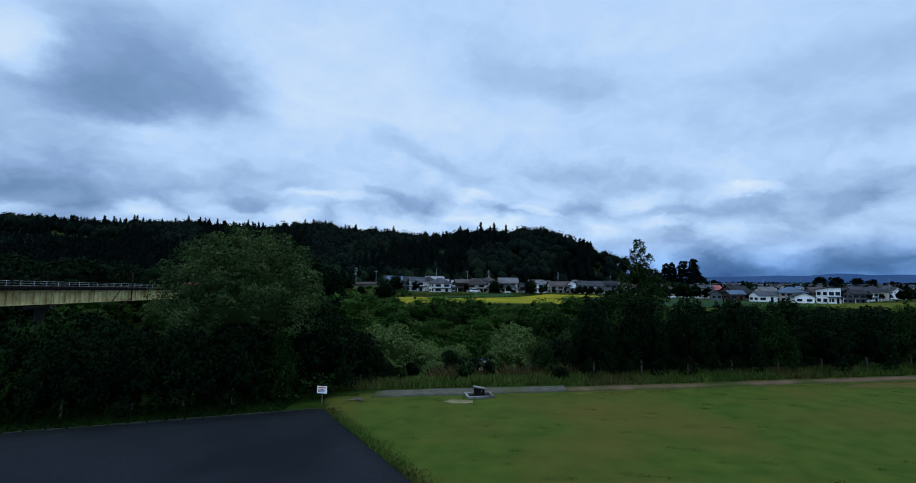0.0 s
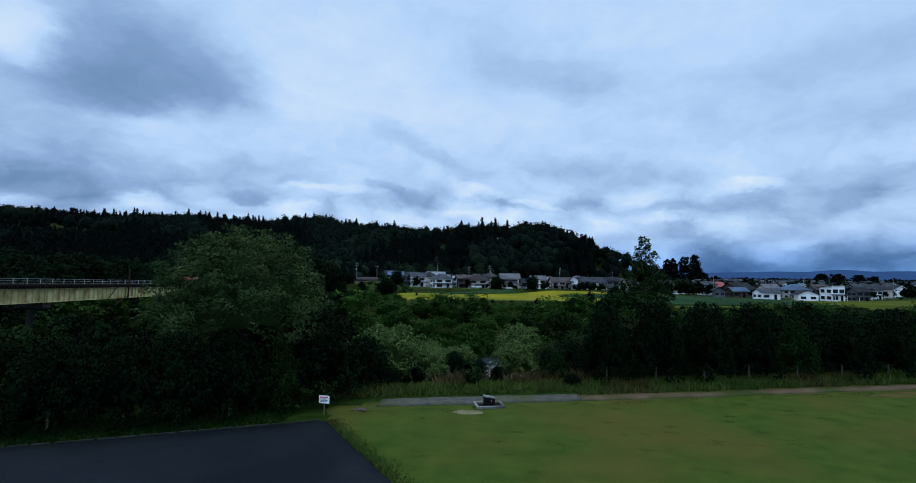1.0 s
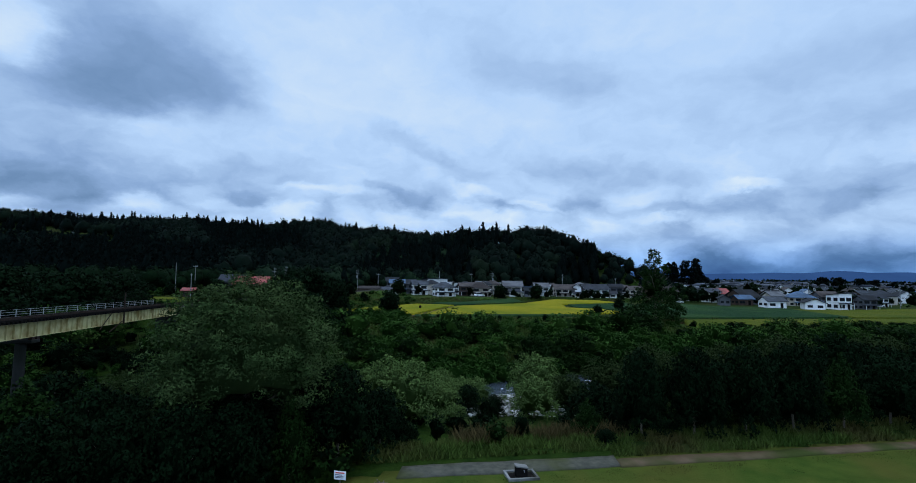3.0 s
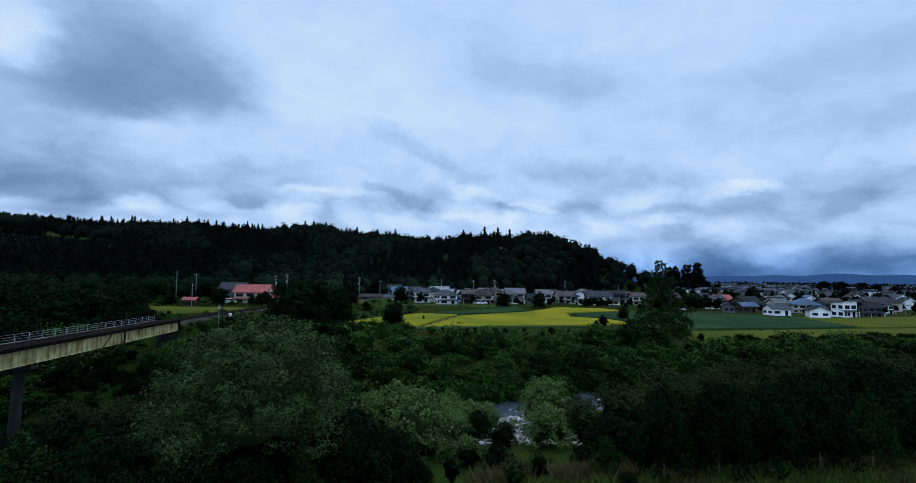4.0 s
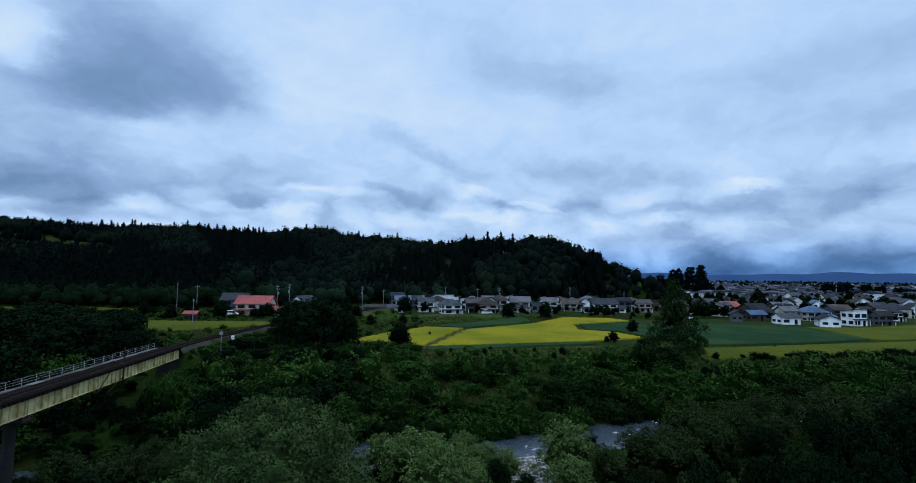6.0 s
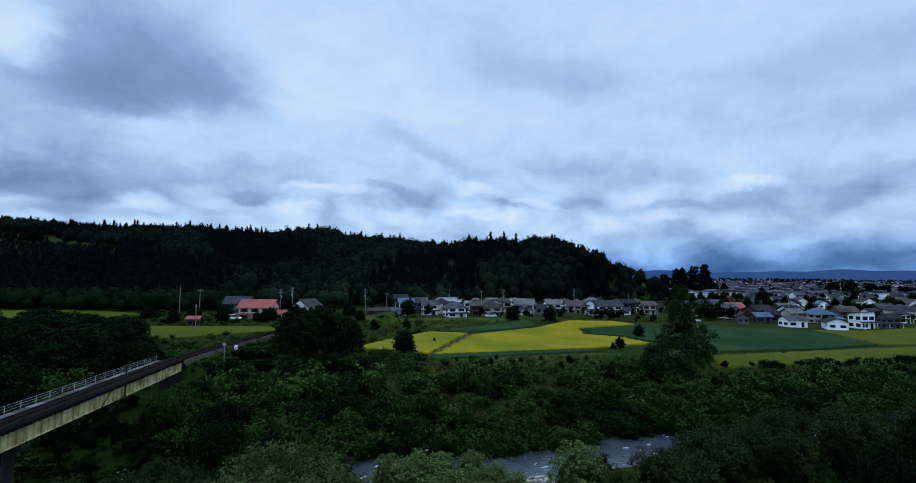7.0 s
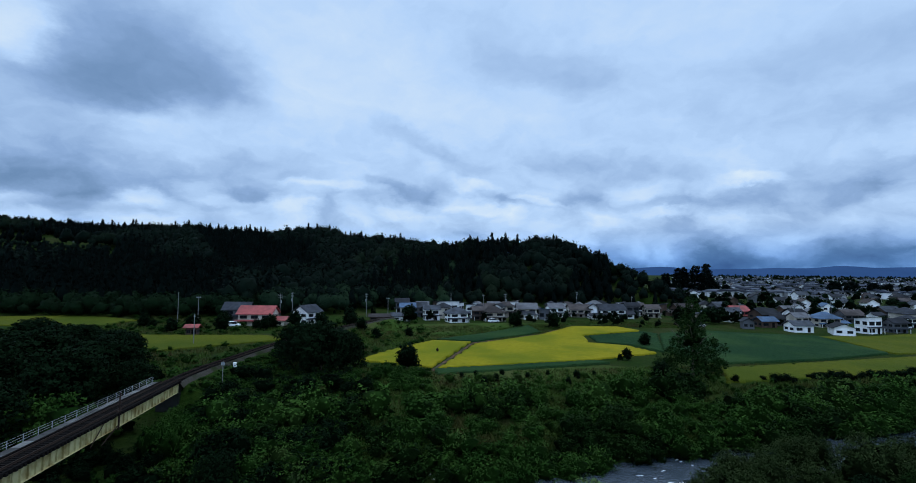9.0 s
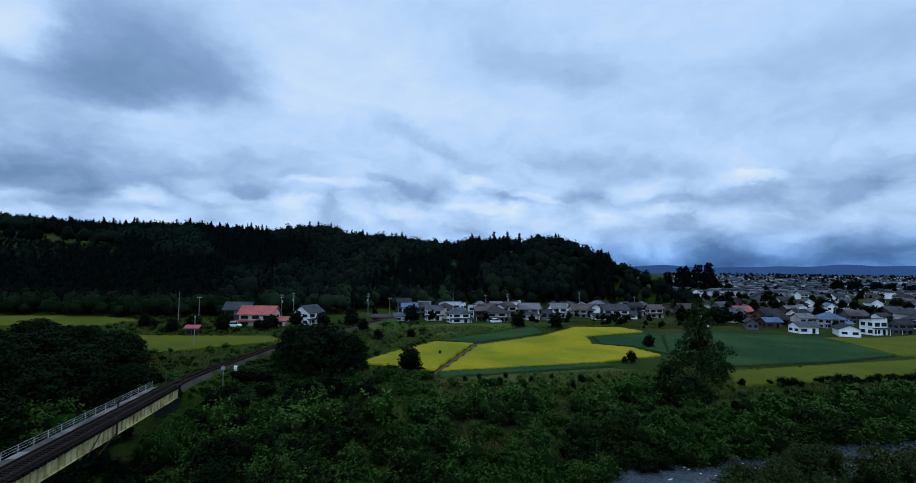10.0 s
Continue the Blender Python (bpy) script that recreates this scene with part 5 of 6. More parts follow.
house(-16.6, 161.5, 28, 7.2, 5.4, 5.8, "hip", M_wallw, M_roofg, 2)
house(-21.2, 178.9, 20, 8.3, 6.2, 8.7, "shed", M_wallw, M_roofg, 2)
house(-39.5, 186.5, 15, 5.3, 4.0, 6.6, "gable", M_wallg, M_roofd, 2)
house(-31.5, 174.4, 15, 6.6, 5.0, 6.1, "gable", M_wallg, M_roofg, 2)
house(-25.4, 164.9, 20, 5.6, 4.2, 5.9, "gable", M_wallw, M_roofg, 2)
house(-34.7, 160.0, 10, 6.3, 4.8, 2.8, "gable", M_wallw, M_roofg, 1)
house(-39.0, 149.5, 10, 6.5, 4.9, 2.1, "gable", M_wallr, M_roofn, 1)
house(-9.7, 170.2, 15, 4.9, 3.7, 5.5, "gable", M_wallr, M_roofn, 2)
house(-4.7, 169.6, 12, 7.9, 5.9, 6.0, "hip", M_wallb, M_roofn, 2)
house(-0.4, 186.4, 10, 6.5, 4.9, 6.9, "hip", M_wallb, M_roofn, 2)
house(7.1, 181.2, 5, 7.8, 5.8, 7.0, "gable", M_wallb, M_roofl, 2)
house(13.4, 180.6, 0, 4.5, 3.4, 4.3, "shed", M_wallg, M_roofb, 1)
house(7.6, 178.1, 10, 4.0, 3.0, 3.1, "gable", M_wallw, M_roofg, 1)
house(24.3, 204.5, 60, 3.7, 2.8, 6.1, "gable", M_wallw, M_roofn, 2)
house(28.1, 196.3, 8, 9.3, 7.0, 5.8, "gable", M_wallb, M_roofn, 2)
house(37.0, 210.9, 8, 7.0, 5.3, 7.4, "hip", M_wallb, M_roofl, 2)
house(40.2, 196.9, 8, 11.1, 8.3, 6.4, "gable", M_wallw, M_roofd, 2)
house(34.3, 189.4, 5, 8.1, 6.0, 2.4, "gable", M_wallw, M_roofg, 1)
house(50.9, 207.4, 10, 6.1, 4.6, 7.0, "gable", M_wallg, M_roofd, 2)
house(59.0, 207.9, 10, 6.3, 4.7, 6.3, "gable", M_wallb, M_roofn, 2)
house(97.0, 175.6, 8, 7.7, 5.7, 5.1, "gable", M_wallw, M_roofg, 1)
house(108.3, 172.4, 70, 8.7, 6.5, 4.4, "gable", M_wallw, M_roofd, 1)
house(121.0, 178.7, 15, 6.2, 5.6, 6.8, "shed", M_wallw, M_roofg, 2)
house(118.5, 197.1, 10, 9.6, 7.2, 7.5, "hip", M_wallb, M_roofb, 2)
house(92.8, 187.7, 10, 6.7, 5.0, 4.7, "gable", M_wallr, M_roofb, 1)
house(83.2, 180.9, 75, 5.3, 4.0, 4.4, "gable", M_wallg, M_roofd, 1)
house(102.3, 206.9, 20, 10.2, 7.7, 9.1, "gable", M_wallr, M_roofg, 2)
house(98.4, 220.2, 15, 8.6, 6.5, 10.2, "gable", M_roofr, M_roofr, 2)
house(89.1, 205.1, 15, 6.5, 4.9, 6.8, "gable", M_wallw, M_roofg, 2)
house(83.5, 213.2, 10, 4.5, 3.4, 5.5, "shed", M_wallw, M_roofb, 1)
house(102.8, 248.3, 25, 8.6, 6.5, 8.9, "gable", M_wallg, M_roofg, 2)
house(77.7, 224.8, 15, 9.3, 7.0, 8.3, "gable", M_wallr, M_roofn, 2)
house(73.9, 213.9, 5, 4.8, 3.6, 3.8, "gable", M_wallg, M_roofb, 1)
house(155.7, 279.8, 10, 9.4, 7.1, 8.7, "hip", M_wallw, M_roofd, 2)
house(116.2, 211.0, 20, 7.9, 5.9, 8.6, "gable", M_wallw, M_roofd, 2)
house(208.4, 345.7, 10, 10.7, 8.0, 9.6, "gable", M_wallw, M_roofg, 2)
house(157.0, 256.4, 80, 7.1, 5.3, 8.5, "gable", M_wallw, M_roofb, 2)
house(139.6, 214.8, 5, 9.0, 7.0, 6.6, "gable", M_wallg, M_roofn, 2)
house(172.0, 238.8, 12, 9.8, 7.3, 9.6, "gable", M_wallr, M_roofg, 2)
house(386.0, 512.0, 5, 17.0, 12.7, 11.8, "gable", M_wallw, M_roofg, 2)
house(101.7, 197.4, 10, 5.8, 4.4, 6.1, "gable", M_wallg, M_roofg, 1)
house(132.4, 182.5, 10, 6.2, 4.6, 5.9, "gable", M_wallg, M_roofd, 2)
house(-72.6, 140.5, 6, 10.8, 7.2, 6.9, "gable", M_wallb, M_roofr, 2)
house(-82.6, 147.5, 12, 8.2, 6.4, 7.6, "gable", M_wallg, M_roofd, 2)
house(-60.4, 146.4, 72, 7.2, 6.2, 7.4, "gable", M_wallw, M_roofd, 2)
house(-77.3, 117.2, 10, 2.8, 2.1, 2.8, "gable", M_wallr, M_roofr, 1)

house(-338, 318, 30, 6.5, 4.5, 3.0, "gable", M_wallw, M_roofg, 1, False)
house(-300, 322, 20, 5.0, 4.0, 2.8, "gable", M_wallg, M_roofg, 1, False)

# more houses packed along the village lanes
vr = random.Random(12)
near = [(-16.6, 161.5), (-21.2, 178.9), (-39.5, 186.5), (-31.5, 174.4), (-25.4, 164.9), (-9.7, 170.2), (-4.7, 169.6), (-0.4, 186.4), (7.1, 181.2), (28.1, 196.3), (37, 210.9), (40.2, 196.9), (50.9, 207.4), (59, 207.9), (97, 175.6), (108.3, 172.4), (121, 178.7), (118.5, 197.1), (92.8, 187.7), (102.3, 206.9), (98.4, 220.2), (89.1, 205.1), (77.7, 224.8), (116.2, 211), (132.4, 182.5), (139.6, 214.8)]
made = 0
for _ in range(900):
    if made >= 66:
        break
    x = vr.uniform(-36, 64) if made < 36 else vr.uniform(72, 150)
    y = (170 + 0.42 * (x + 36) + vr.uniform(-4, 16)) if x < 70 else vr.uniform(184, 250)
    w = vr.uniform(4.2, 6.6)
    if 62 < x < 72 or any(abs(x - a) < 5.4 and abs(y - q) < 4.8 for a, q in near) or hill_t(x, y)[0] > 0.12:
        continue
    near.append((x, y))
    made += 1
    fl = vr.choice((1, 2, 2))
    house(x, y, vr.choice((5, 10, 14, 70, 80)), w, w * 0.75, vr.uniform(5.2, 6.8) if fl == 2 else vr.uniform(3.0, 4.0), vr.choice(("gable", "gable", "hip", "shed")), vr.choice((M_wallw, M_wallb, M_wallw, M_wallb, M_wallw, M_wallr)), vr.choice((M_roofg, M_roofd, M_roofn, M_roofd, M_roofl, M_roofb, M_roofl)), fl, False)

# the rest of the town: a few kinds repeated along its lanes
TPL = [house(236, 372, 12, 9, 7, 7.4, "gable", M_wallw, M_roofg, 2, False), house(262, 372, 80, 9, 7, 7.0, "gable", M_wallg, M_roofd, 2, False), house(290, 385, 10, 10, 8, 7.6, "hip", M_wallb, M_roofd, 2, False), house(250, 330, 5, 8, 6, 6.4, "gable", M_wallr, M_roofn, 2, False), house(275, 340, 15, 8, 6, 4.2, "gable", M_wallw, M_roofb, 1, False), house(300, 350, 10, 9, 7, 6.8, "gable", M_wallw, M_roofn, 2, False)]
tr = random.Random(4)
taken = list(near)
done = 0
for _ in range(2600):
    if done >= 135:
        break
    y = 215 + 1100 * tr.random() ** 1.5
    x = y * tr.uniform(0.36, 0.98)
    if y < 262 and x < 0.62 * y + 8:
        continue
    if any(abs(x - a) < 10 + y * 0.006 and abs(y - b) < 9 + y * 0.012 for a, b in taken):
        continue
    taken.append((x, y))
    done += 1
    copy_thing(tr.choice(TPL), Matrix.Translation((x, y, land(x, y))) @ Matrix.Rotation(radians(tr.choice((8, 12, 15, 75, 82))), 4, "Z") @ Matrix.Scale(tr.uniform(0.8, 1.15), 4))

# ---------------------------------------------------------------- parked cars
def parked_car(x, y, turn, paint, label):
    t = thing("parked_car", label, "car", group="parked cars")
    t.matrix_world = Matrix.Translation((x, y, land(x, y) + 0.05)) @ Matrix.Rotation(radians(turn), 4, "Z")
    bm = bmesh.new()
    prof = [(-1.75, 0.32), (1.72, 0.32), (1.75, 0.62), (1.62, 0.82), (0.85, 0.92), (-1.60, 0.98), (-1.76, 0.80)]
    side = [[bm.verts.new((px, py, pz)) for px, pz in prof] for py in (-0.78, 0.78)]
    bm.faces.new(side[0])
    bm.faces.new(side[1][::-1])
    for k in range(len(prof)):
        j = (k + 1) % len(prof)
        bm.faces.new((side[0][k], side[1][k], side[1][j], side[0][j]))
    bmesh.ops.bevel(bm, geom=bm.edges[:], offset=0.05, segments=1, affect="EDGES")
    part("body", bm, paint, t)
    bm = bmesh.new()
    lo = [bm.verts.new(p) for p in ((-1.6, -0.7, 0.94), (0.85, -0.7, 0.9), (0.85, 0.7, 0.9), (-1.6, 0.7, 0.94))]
    hi = [bm.verts.new(p) for p in ((-1.35, -0.58, 1.46), (0.25, -0.58, 1.46), (0.25, 0.58, 1.46), (-1.35, 0.58, 1.46))]
    for k in range(4):
        bm.faces.new((lo[k], lo[(k + 1) % 4], hi[(k + 1) % 4], hi[k]))
    bm.faces.new(hi)
    part("cabin_glass", bm, M_glass, t, "dark car windows")
    part("roof", boxed(-1.37, 0.27, -0.6, 0.6, 1.455, 1.5, bevel=0.02), paint, t)
    for wx in (-1.1, 1.1):
        for wy in (-0.76, 0.76):
            w = part("wheel", tube(bmesh.new(), [(wx, wy - 0.09, 0.29), (wx, wy + 0.09, 0.29)], [0.29, 0.29], 14), M_tyre, t)
            part("rim", tube(bmesh.new(), [(wx, wy - 0.1, 0.29), (wx, wy + 0.1, 0.29)], [0.17, 0.17], 10), M_galv, w)


for x, y, turn, paint, label in ((147.5, 196.5, 15, M_carw, "white parked car beside the town houses"), (150.8, 199.5, 20, M_carg, "grey parked car beside the town houses"), (-76.2, 133.6, 5, M_carw, "white parked car below the red-roofed house"), (-4.5, 162.2, 30, M_carw, "white parked car in front of the village houses"), (14.5, 172.5, 10, M_carg, "grey parked car in front of the village houses"), (66, 178, 5, M_carw, "white parked car at the edge of the bean field")):
    parked_car(x, y, turn, paint, label)

# ---------------------------------------------------------------- plain, far woods, mountains
rf = np.random.default_rng(31)
FAR = [with_core(crown_lobes(8, 4.0, rf, 8, 0.1, 0.8), 64, 0.6, rf, level=1, shrink=0.9) for _ in range(3)]
spots = []
for _ in range(2100):
    y = 190 + 2900 * rf.uniform() ** 1.9
    x = y * rf.uniform(0.33, 1.02)
    if y < 215 and x > 85 and rf.uniform() < 0.7:
        continue
    if y < 182:
        continue
    s = rf.uniform(0.4, 0.95) * (1 + y / 2200)
    if any(abs(x - a) < 6 and abs(y - b) < 6 for a, b in taken):
        continue
    spots.append((int(rf.integers(3)), x, y, land(x, y) - 0.2, s, s * rf.uniform(0.6, 1.0)))
for _ in range(150):
    x, y = rf.uniform(-66, 66), rf.uniform(160, 216)
    s = rf.uniform(0.2, 0.52)
    spots.append((int(rf.integers(3)), x, y, land(x, y) - 0.2, s, s))
for _ in range(190):
    y = rf.uniform(262, 430)
    x = y * rf.uniform(0.19, 0.37)
    s = rf.uniform(0.6, 1.0)
    spots.append((int(rf.integers(3)), x, y, land(x, y) - 0.2, s, s))
tagged(new("garden_trees", fast_mesh("garden_trees", *merged(FAR, spots, rf), M_leafd)), "dark garden trees and hedges among the houses", "trees", kind="stuff")

# the rest of the town, far off on the plain
fv, fq, rv, rq = [], [], [], []
tf = random.Random(8)
for _ in range(900):
    y = 420 + 2000 * tf.random() ** 1.7
    x = y * tf.uniform(0.34, 1.02)
    if any(abs(x - a) < 9 and abs(y - q) < 9 for a, q in taken):
        continue
    w, d, h, r = tf.uniform(3.5, 7), tf.uniform(3, 5), tf.uniform(2.8, 5.2), tf.uniform(1.2, 2.2)
    c, s = math.cos(0.2 + 1.57 * tf.choice((0, 0, 1))), math.sin(0.2 + 1.57 * tf.choice((0, 0, 1)))
    z = land(x, y)
    at = lambda px, py, pz: (x + px * c - py * s, y + px * s + py * c, z + pz)
    k = len(fv)
    fv += [at(-w, -d, -0.5), at(w, -d, -0.5), at(w, d, -0.5), at(-w, d, -0.5), at(-w, -d, h), at(w, -d, h), at(w, d, h), at(-w, d, h)]
    fq += [(k, k + 1, k + 5, k + 4), (k + 1, k + 2, k + 6, k + 5), (k + 2, k + 3, k + 7, k + 6), (k + 3, k, k + 4, k + 7)]
    k = len(rv)
    o = 0.6
    rv += [at(-w - o, -d - o, h - 0.1), at(w + o, -d - o, h - 0.1), at(w + o, d + o, h - 0.1), at(-w - o, d + o, h - 0.1), at(-w - o, 0, h + r), at(w + o, 0, h + r)]
    rq += [(k, k + 1, k + 5, k + 4), (k + 2, k + 3, k + 4, k + 5), (k, k + 4, k + 3, k + 3), (k + 1, k + 2, k + 5, k + 5), (k + 3, k + 2, k + 1, k)]
M_townw = mat("town_walls", (0.24, 0.25, 0.27), (0.72, 0.72, 0.72), 0.85, 0.02, bump=0, spec=0.05, island=0.6)
# bluish haze over the far town is put into the roof colour
M_townr = mat("town_roofs", (0.022, 0.030, 0.046), (0.072, 0.078, 0.092), 0.8, 0.03, bump=0, spec=0.05, island=0.6)
tagged(new("far_town_walls", fast_mesh("far_town_walls", fv, fq, M_townw)), "pale walls of many far-off town houses", "houses", kind="stuff")
rq = [q[:3] for q in rq] + [(q[0], q[2], q[3]) for q in rq if q[2] != q[3]]
tagged(new("far_town_roofs", fast_mesh("far_town_roofs", rv, rq, M_townr)), "hazy blue-grey roofs of many far-off town houses", "roofs", kind="stuff")

# far ridge, with its haze painted as a flat blue
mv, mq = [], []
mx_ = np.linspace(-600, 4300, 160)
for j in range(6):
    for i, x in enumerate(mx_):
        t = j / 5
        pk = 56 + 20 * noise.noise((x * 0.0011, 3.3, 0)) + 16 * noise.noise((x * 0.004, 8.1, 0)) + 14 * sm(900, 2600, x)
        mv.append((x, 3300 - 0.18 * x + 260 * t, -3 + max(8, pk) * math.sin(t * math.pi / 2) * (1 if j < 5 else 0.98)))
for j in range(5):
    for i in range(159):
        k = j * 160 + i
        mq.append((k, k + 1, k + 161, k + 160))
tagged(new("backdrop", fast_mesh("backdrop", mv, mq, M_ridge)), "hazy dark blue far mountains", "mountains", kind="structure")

# ---------------------------------------------------------------- single trees among the fields
ROUND = tree_thing("round_tree", "dark rounded tree at the edge of the rice", "tree", 5.0, 2.3, 1100, 0.2, M_leafd, 14, limbs=5, lobes=dome_lobes(5.0, 2.3, rd, 22), shrink=0.8)
ROUND.matrix_world = place(None, 2.1, 153)
for x, y, s in ((-79.5, 134.5, 0.9), (-65.5, 134.0, 0.85), (-68.5, 131.5, 0.6), (13.6, 153.6, 1.12), (23.4, 107.5, 0.52), (21.8, 106.5, 0.3), (-19.0, 88.4, 1.0), (33, 128, 0.7), (24.5, 90, 0.75), (26, 93.5, 0.5), (-97, 126.5, 0.8), (-92, 123, 0.6), (-84, 119, 0.8), (-80, 121, 1.0), (-74, 124, 1.0), (-66, 131, 0.7), (-61, 139, 1.0), (-33, 122, 0.6), (-38, 126, 0.7), (-26, 128, 0.55), (-31, 156, 1.2), (-47, 146, 1.1), (-52, 136, 1.0), (-44, 138, 0.9)):
    copy_thing(ROUND, place(None, x, y, s, x))
for x, y, s in ((-9.1, 84.0, 0.2), (-6.8, 85.7, 0.22), (-3.5, 82.7, 0.3), (-2.5, 87.5, 0.22), (1.7, 85.6, 0.24), (5.3, 88.6, 0.2), (8.1, 84.3, 0.26), (10.0, 87.7, 0.32), (16.3, 86.5, 0.24), (13.4, 90.4, 0.2), (-5.3, 80.8, 0.3), (38, 93, 0.3)):
    copy_thing(ROUND, place(None, x, y, s, x * 3))
rh = np.random.default_rng(52)
hedge = []
for _ in range(190):
    x = rh.uniform(37, 98)
    w = noise.noise((x * 0.16, 2.2, 7.0)) + 0.012 * (x - 50)
    if w < -0.12:
        continue
    y = 93 + 0.33 * (x - 38) + rh.normal() * 0.7
    q = rh.uniform(0.22, 0.42) + 0.4 * max(0.0, w)
    hedge.append((int(rh.integers(4)), x, y, land(x, y) - 0.15, q * 1.15, q))
tagged(new("hedge", fast_mesh("hedge", *merged(SHRUB, hedge, rh), M_leafd)), "uneven dark hedge along the rice field", "hedge", kind="stuff")
tl = []
for i in range(44):
    t = (i + 0.5) / 44
    w = 5.2 * (1 - t) ** 0.75 * rd.uniform(0.25, 1.0) + 0.25
    lr = rd.uniform(0.8, 1.5) * (1.2 - 0.62 * t)
    tl.append((w * math.cos(i * 2.39996), w * math.sin(i * 2.39996), 0.9 + 12.7 * t, lr * (1.5 - 0.5 * t), lr * (1.5 - 0.5 * t), lr * 1.1))
TALL = tree_thing("tall_tree", "tall open tree with an uneven dark feathery crown", "tree", 14.0, 4.6, 9500, 0.17, M_leafm, 15, limbs=14, lobes=tl, shrink=0.3)
TALL.matrix_world = place(None, 31.5, 94.5)
rt = np.random.default_rng(41)
for i, (x, y, h, r) in enumerate(((150, 432, 24, 6), (157, 436, 25, 6), (164, 430, 27, 7), (170, 425, 28, 6.5), (175, 432, 27, 6), (143, 440, 19, 6))):
    t = thing("far_cedar", "tall dark cedar standing above the town", "tree", Matrix.Translation((x, y, land(x, y))), "cedars above the town")
    part("trunk", tube(bmesh.new(), [(0, 0, -0.3), (0, 0, h * 0.8)], [0.5, 0.1], 6), M_bark, t)
    c = new("crown", fast_mesh("crown", *lobes_cloud([(0, 0, h * (0.25 + 0.14 * k), r * (1 - 0.12 * k), r * (1 - 0.12 * k), h * 0.16) for k in range(5)], 900, 1.1, rt), M_conif))
    c.parent = t
for i, (x, y, h, r) in enumerate(((302, 470, 13, 9), (318, 474, 13, 8), (334, 470, 12, 8), (352, 478, 11, 8), (372, 480, 9, 8), (390, 484, 8, 7), (185, 440, 11, 6), (196, 445, 9, 6))):
    t = thing("far_tree", "dark rounded tree standing above the town", "tree", Matrix.Translation((x, y, land(x, y))), "trees above the town")
    part("trunk", tube(bmesh.new(), [(0, 0, -0.3), (0, 0, h * 0.6)], [0.4, 0.1], 6), M_bark, t)
    c = new("crown", fast_mesh("crown", *lobes_cloud(crown_lobes(h, r, rt, 9, 0.05, 0.8), 700, 1.0, rt), M_conif))
    c.parent = t

# ---------------------------------------------------------------- by the lawn
sign = thing("notice_sign", "small white notice board on a thin post at the lawn edge", "sign")
sign.matrix_world = Matrix.Translation((*(-5.48, 18.84), LAWN_Z)) @ Matrix.Rotation(radians(-6), 4, "Z") @ Matrix.Scale(0.82, 4)
part("post", boxed(-0.025, 0.025, -0.02, 0.02, -0.3, 0.75), M_bark, sign, "brown wooden post")
board = part("board", boxed(-0.32, 0.32, -0.045, -0.022, 0.62, 1.05, bevel=0.004), M_white, sign)
for k, (a, b, z, h, m) in enumerate(((-0.24, 0.24, 0.93, 0.06, M_inkr), (-0.26, 0.10, 0.84, 0.035, M_ink), (-0.26, 0.22, 0.77, 0.03, M_ink), (-0.26, 0.16, 0.71, 0.03, M_ink))):
    part("text_bar", boxed(a, b, -0.051, -0.0465, z, z + h), m, board)

well = thing("water_stand", "concrete basin with a dark stone block beside the path", "water stand")
well.matrix_world = Matrix.Translation((*(2.16, 21.24), LAWN_Z + 0.03)) @ Matrix.Rotation(radians(14), 4, "Z") @ Matrix.Scale(0.8, 4)
for a in ((-0.9, 0.9, -0.65, -0.5), (-0.9, 0.9, 0.5, 0.65), (-0.9, -0.75, -0.5, 0.5), (0.75, 0.9, -0.5, 0.5)):
    part("kerb", boxed(*a, -0.1, 0.13, bevel=0.015), M_conc, well)
part("basin_floor", boxed(-0.75, 0.75, -0.5, 0.5, -0.1, 0.02), M_tie, well)
blk = part("block", boxed(-0.33, 0.33, -0.2, 0.2, 0.02, 0.5, bevel=0.02), M_tie, well, "dark stained block")
part("cap", boxed(-0.37, 0.37, -0.24, 0.24, 0, 0.07, m=Matrix.Translation((0, 0, 0.52)) @ Matrix.Rotation(radians(10), 4, "Y"), bevel=0.01), M_conc, blk)
part("tap", tube(bmesh.new(), [(0.1, -0.2, 0.38), (0.1, -0.32, 0.38), (0.1, -0.32, 0.3)], [0.02] * 3, 6), M_galv, blk)

junk = thing("brush_pile", "low pile of cut branches on the lawn", "brush pile")
junk.matrix_world = Matrix.Translation((*(-3.92, 19.56), LAWN_Z + 0.02))
jr = random.Random(9)
for i in range(12):
    a, l = jr.uniform(0, 3.14), jr.uniform(0.3, 0.6)
    c = Vector((jr.uniform(-0.45, 0.45), jr.uniform(-0.2, 0.2), jr.uniform(0.03, 0.16)))
    d = Vector((math.cos(a), math.sin(a) * 0.6, jr.uniform(-0.1, 0.25)))
    part("branch", tube(bmesh.new(), [c - d * l / 2, c + d * l / 2], [0.035, 0.015], 5), M_bark, junk)

# kerb of light concrete behind the car park
for i in range(34):
    t = (i + 0.5) / 34
    x, y = -5.28 - 21.6 * t, 17.76 - 9.84 * t
    k = part("edging_block", boxed(-0.31, 0.31, -0.035, 0.035, -0.05, 0.03, bevel=0.01), M_concd)
    k.matrix_world = Matrix.Translation((x, y + 0.1 + 0.02 * math.sin(i * 3.1), LAWN_Z + 0.03)) @ Matrix.Rotation(math.atan2(12.3, 27), 4, "Z")
    tagged(k, "short pale concrete edging block of the car park", "kerb", "car park edging")

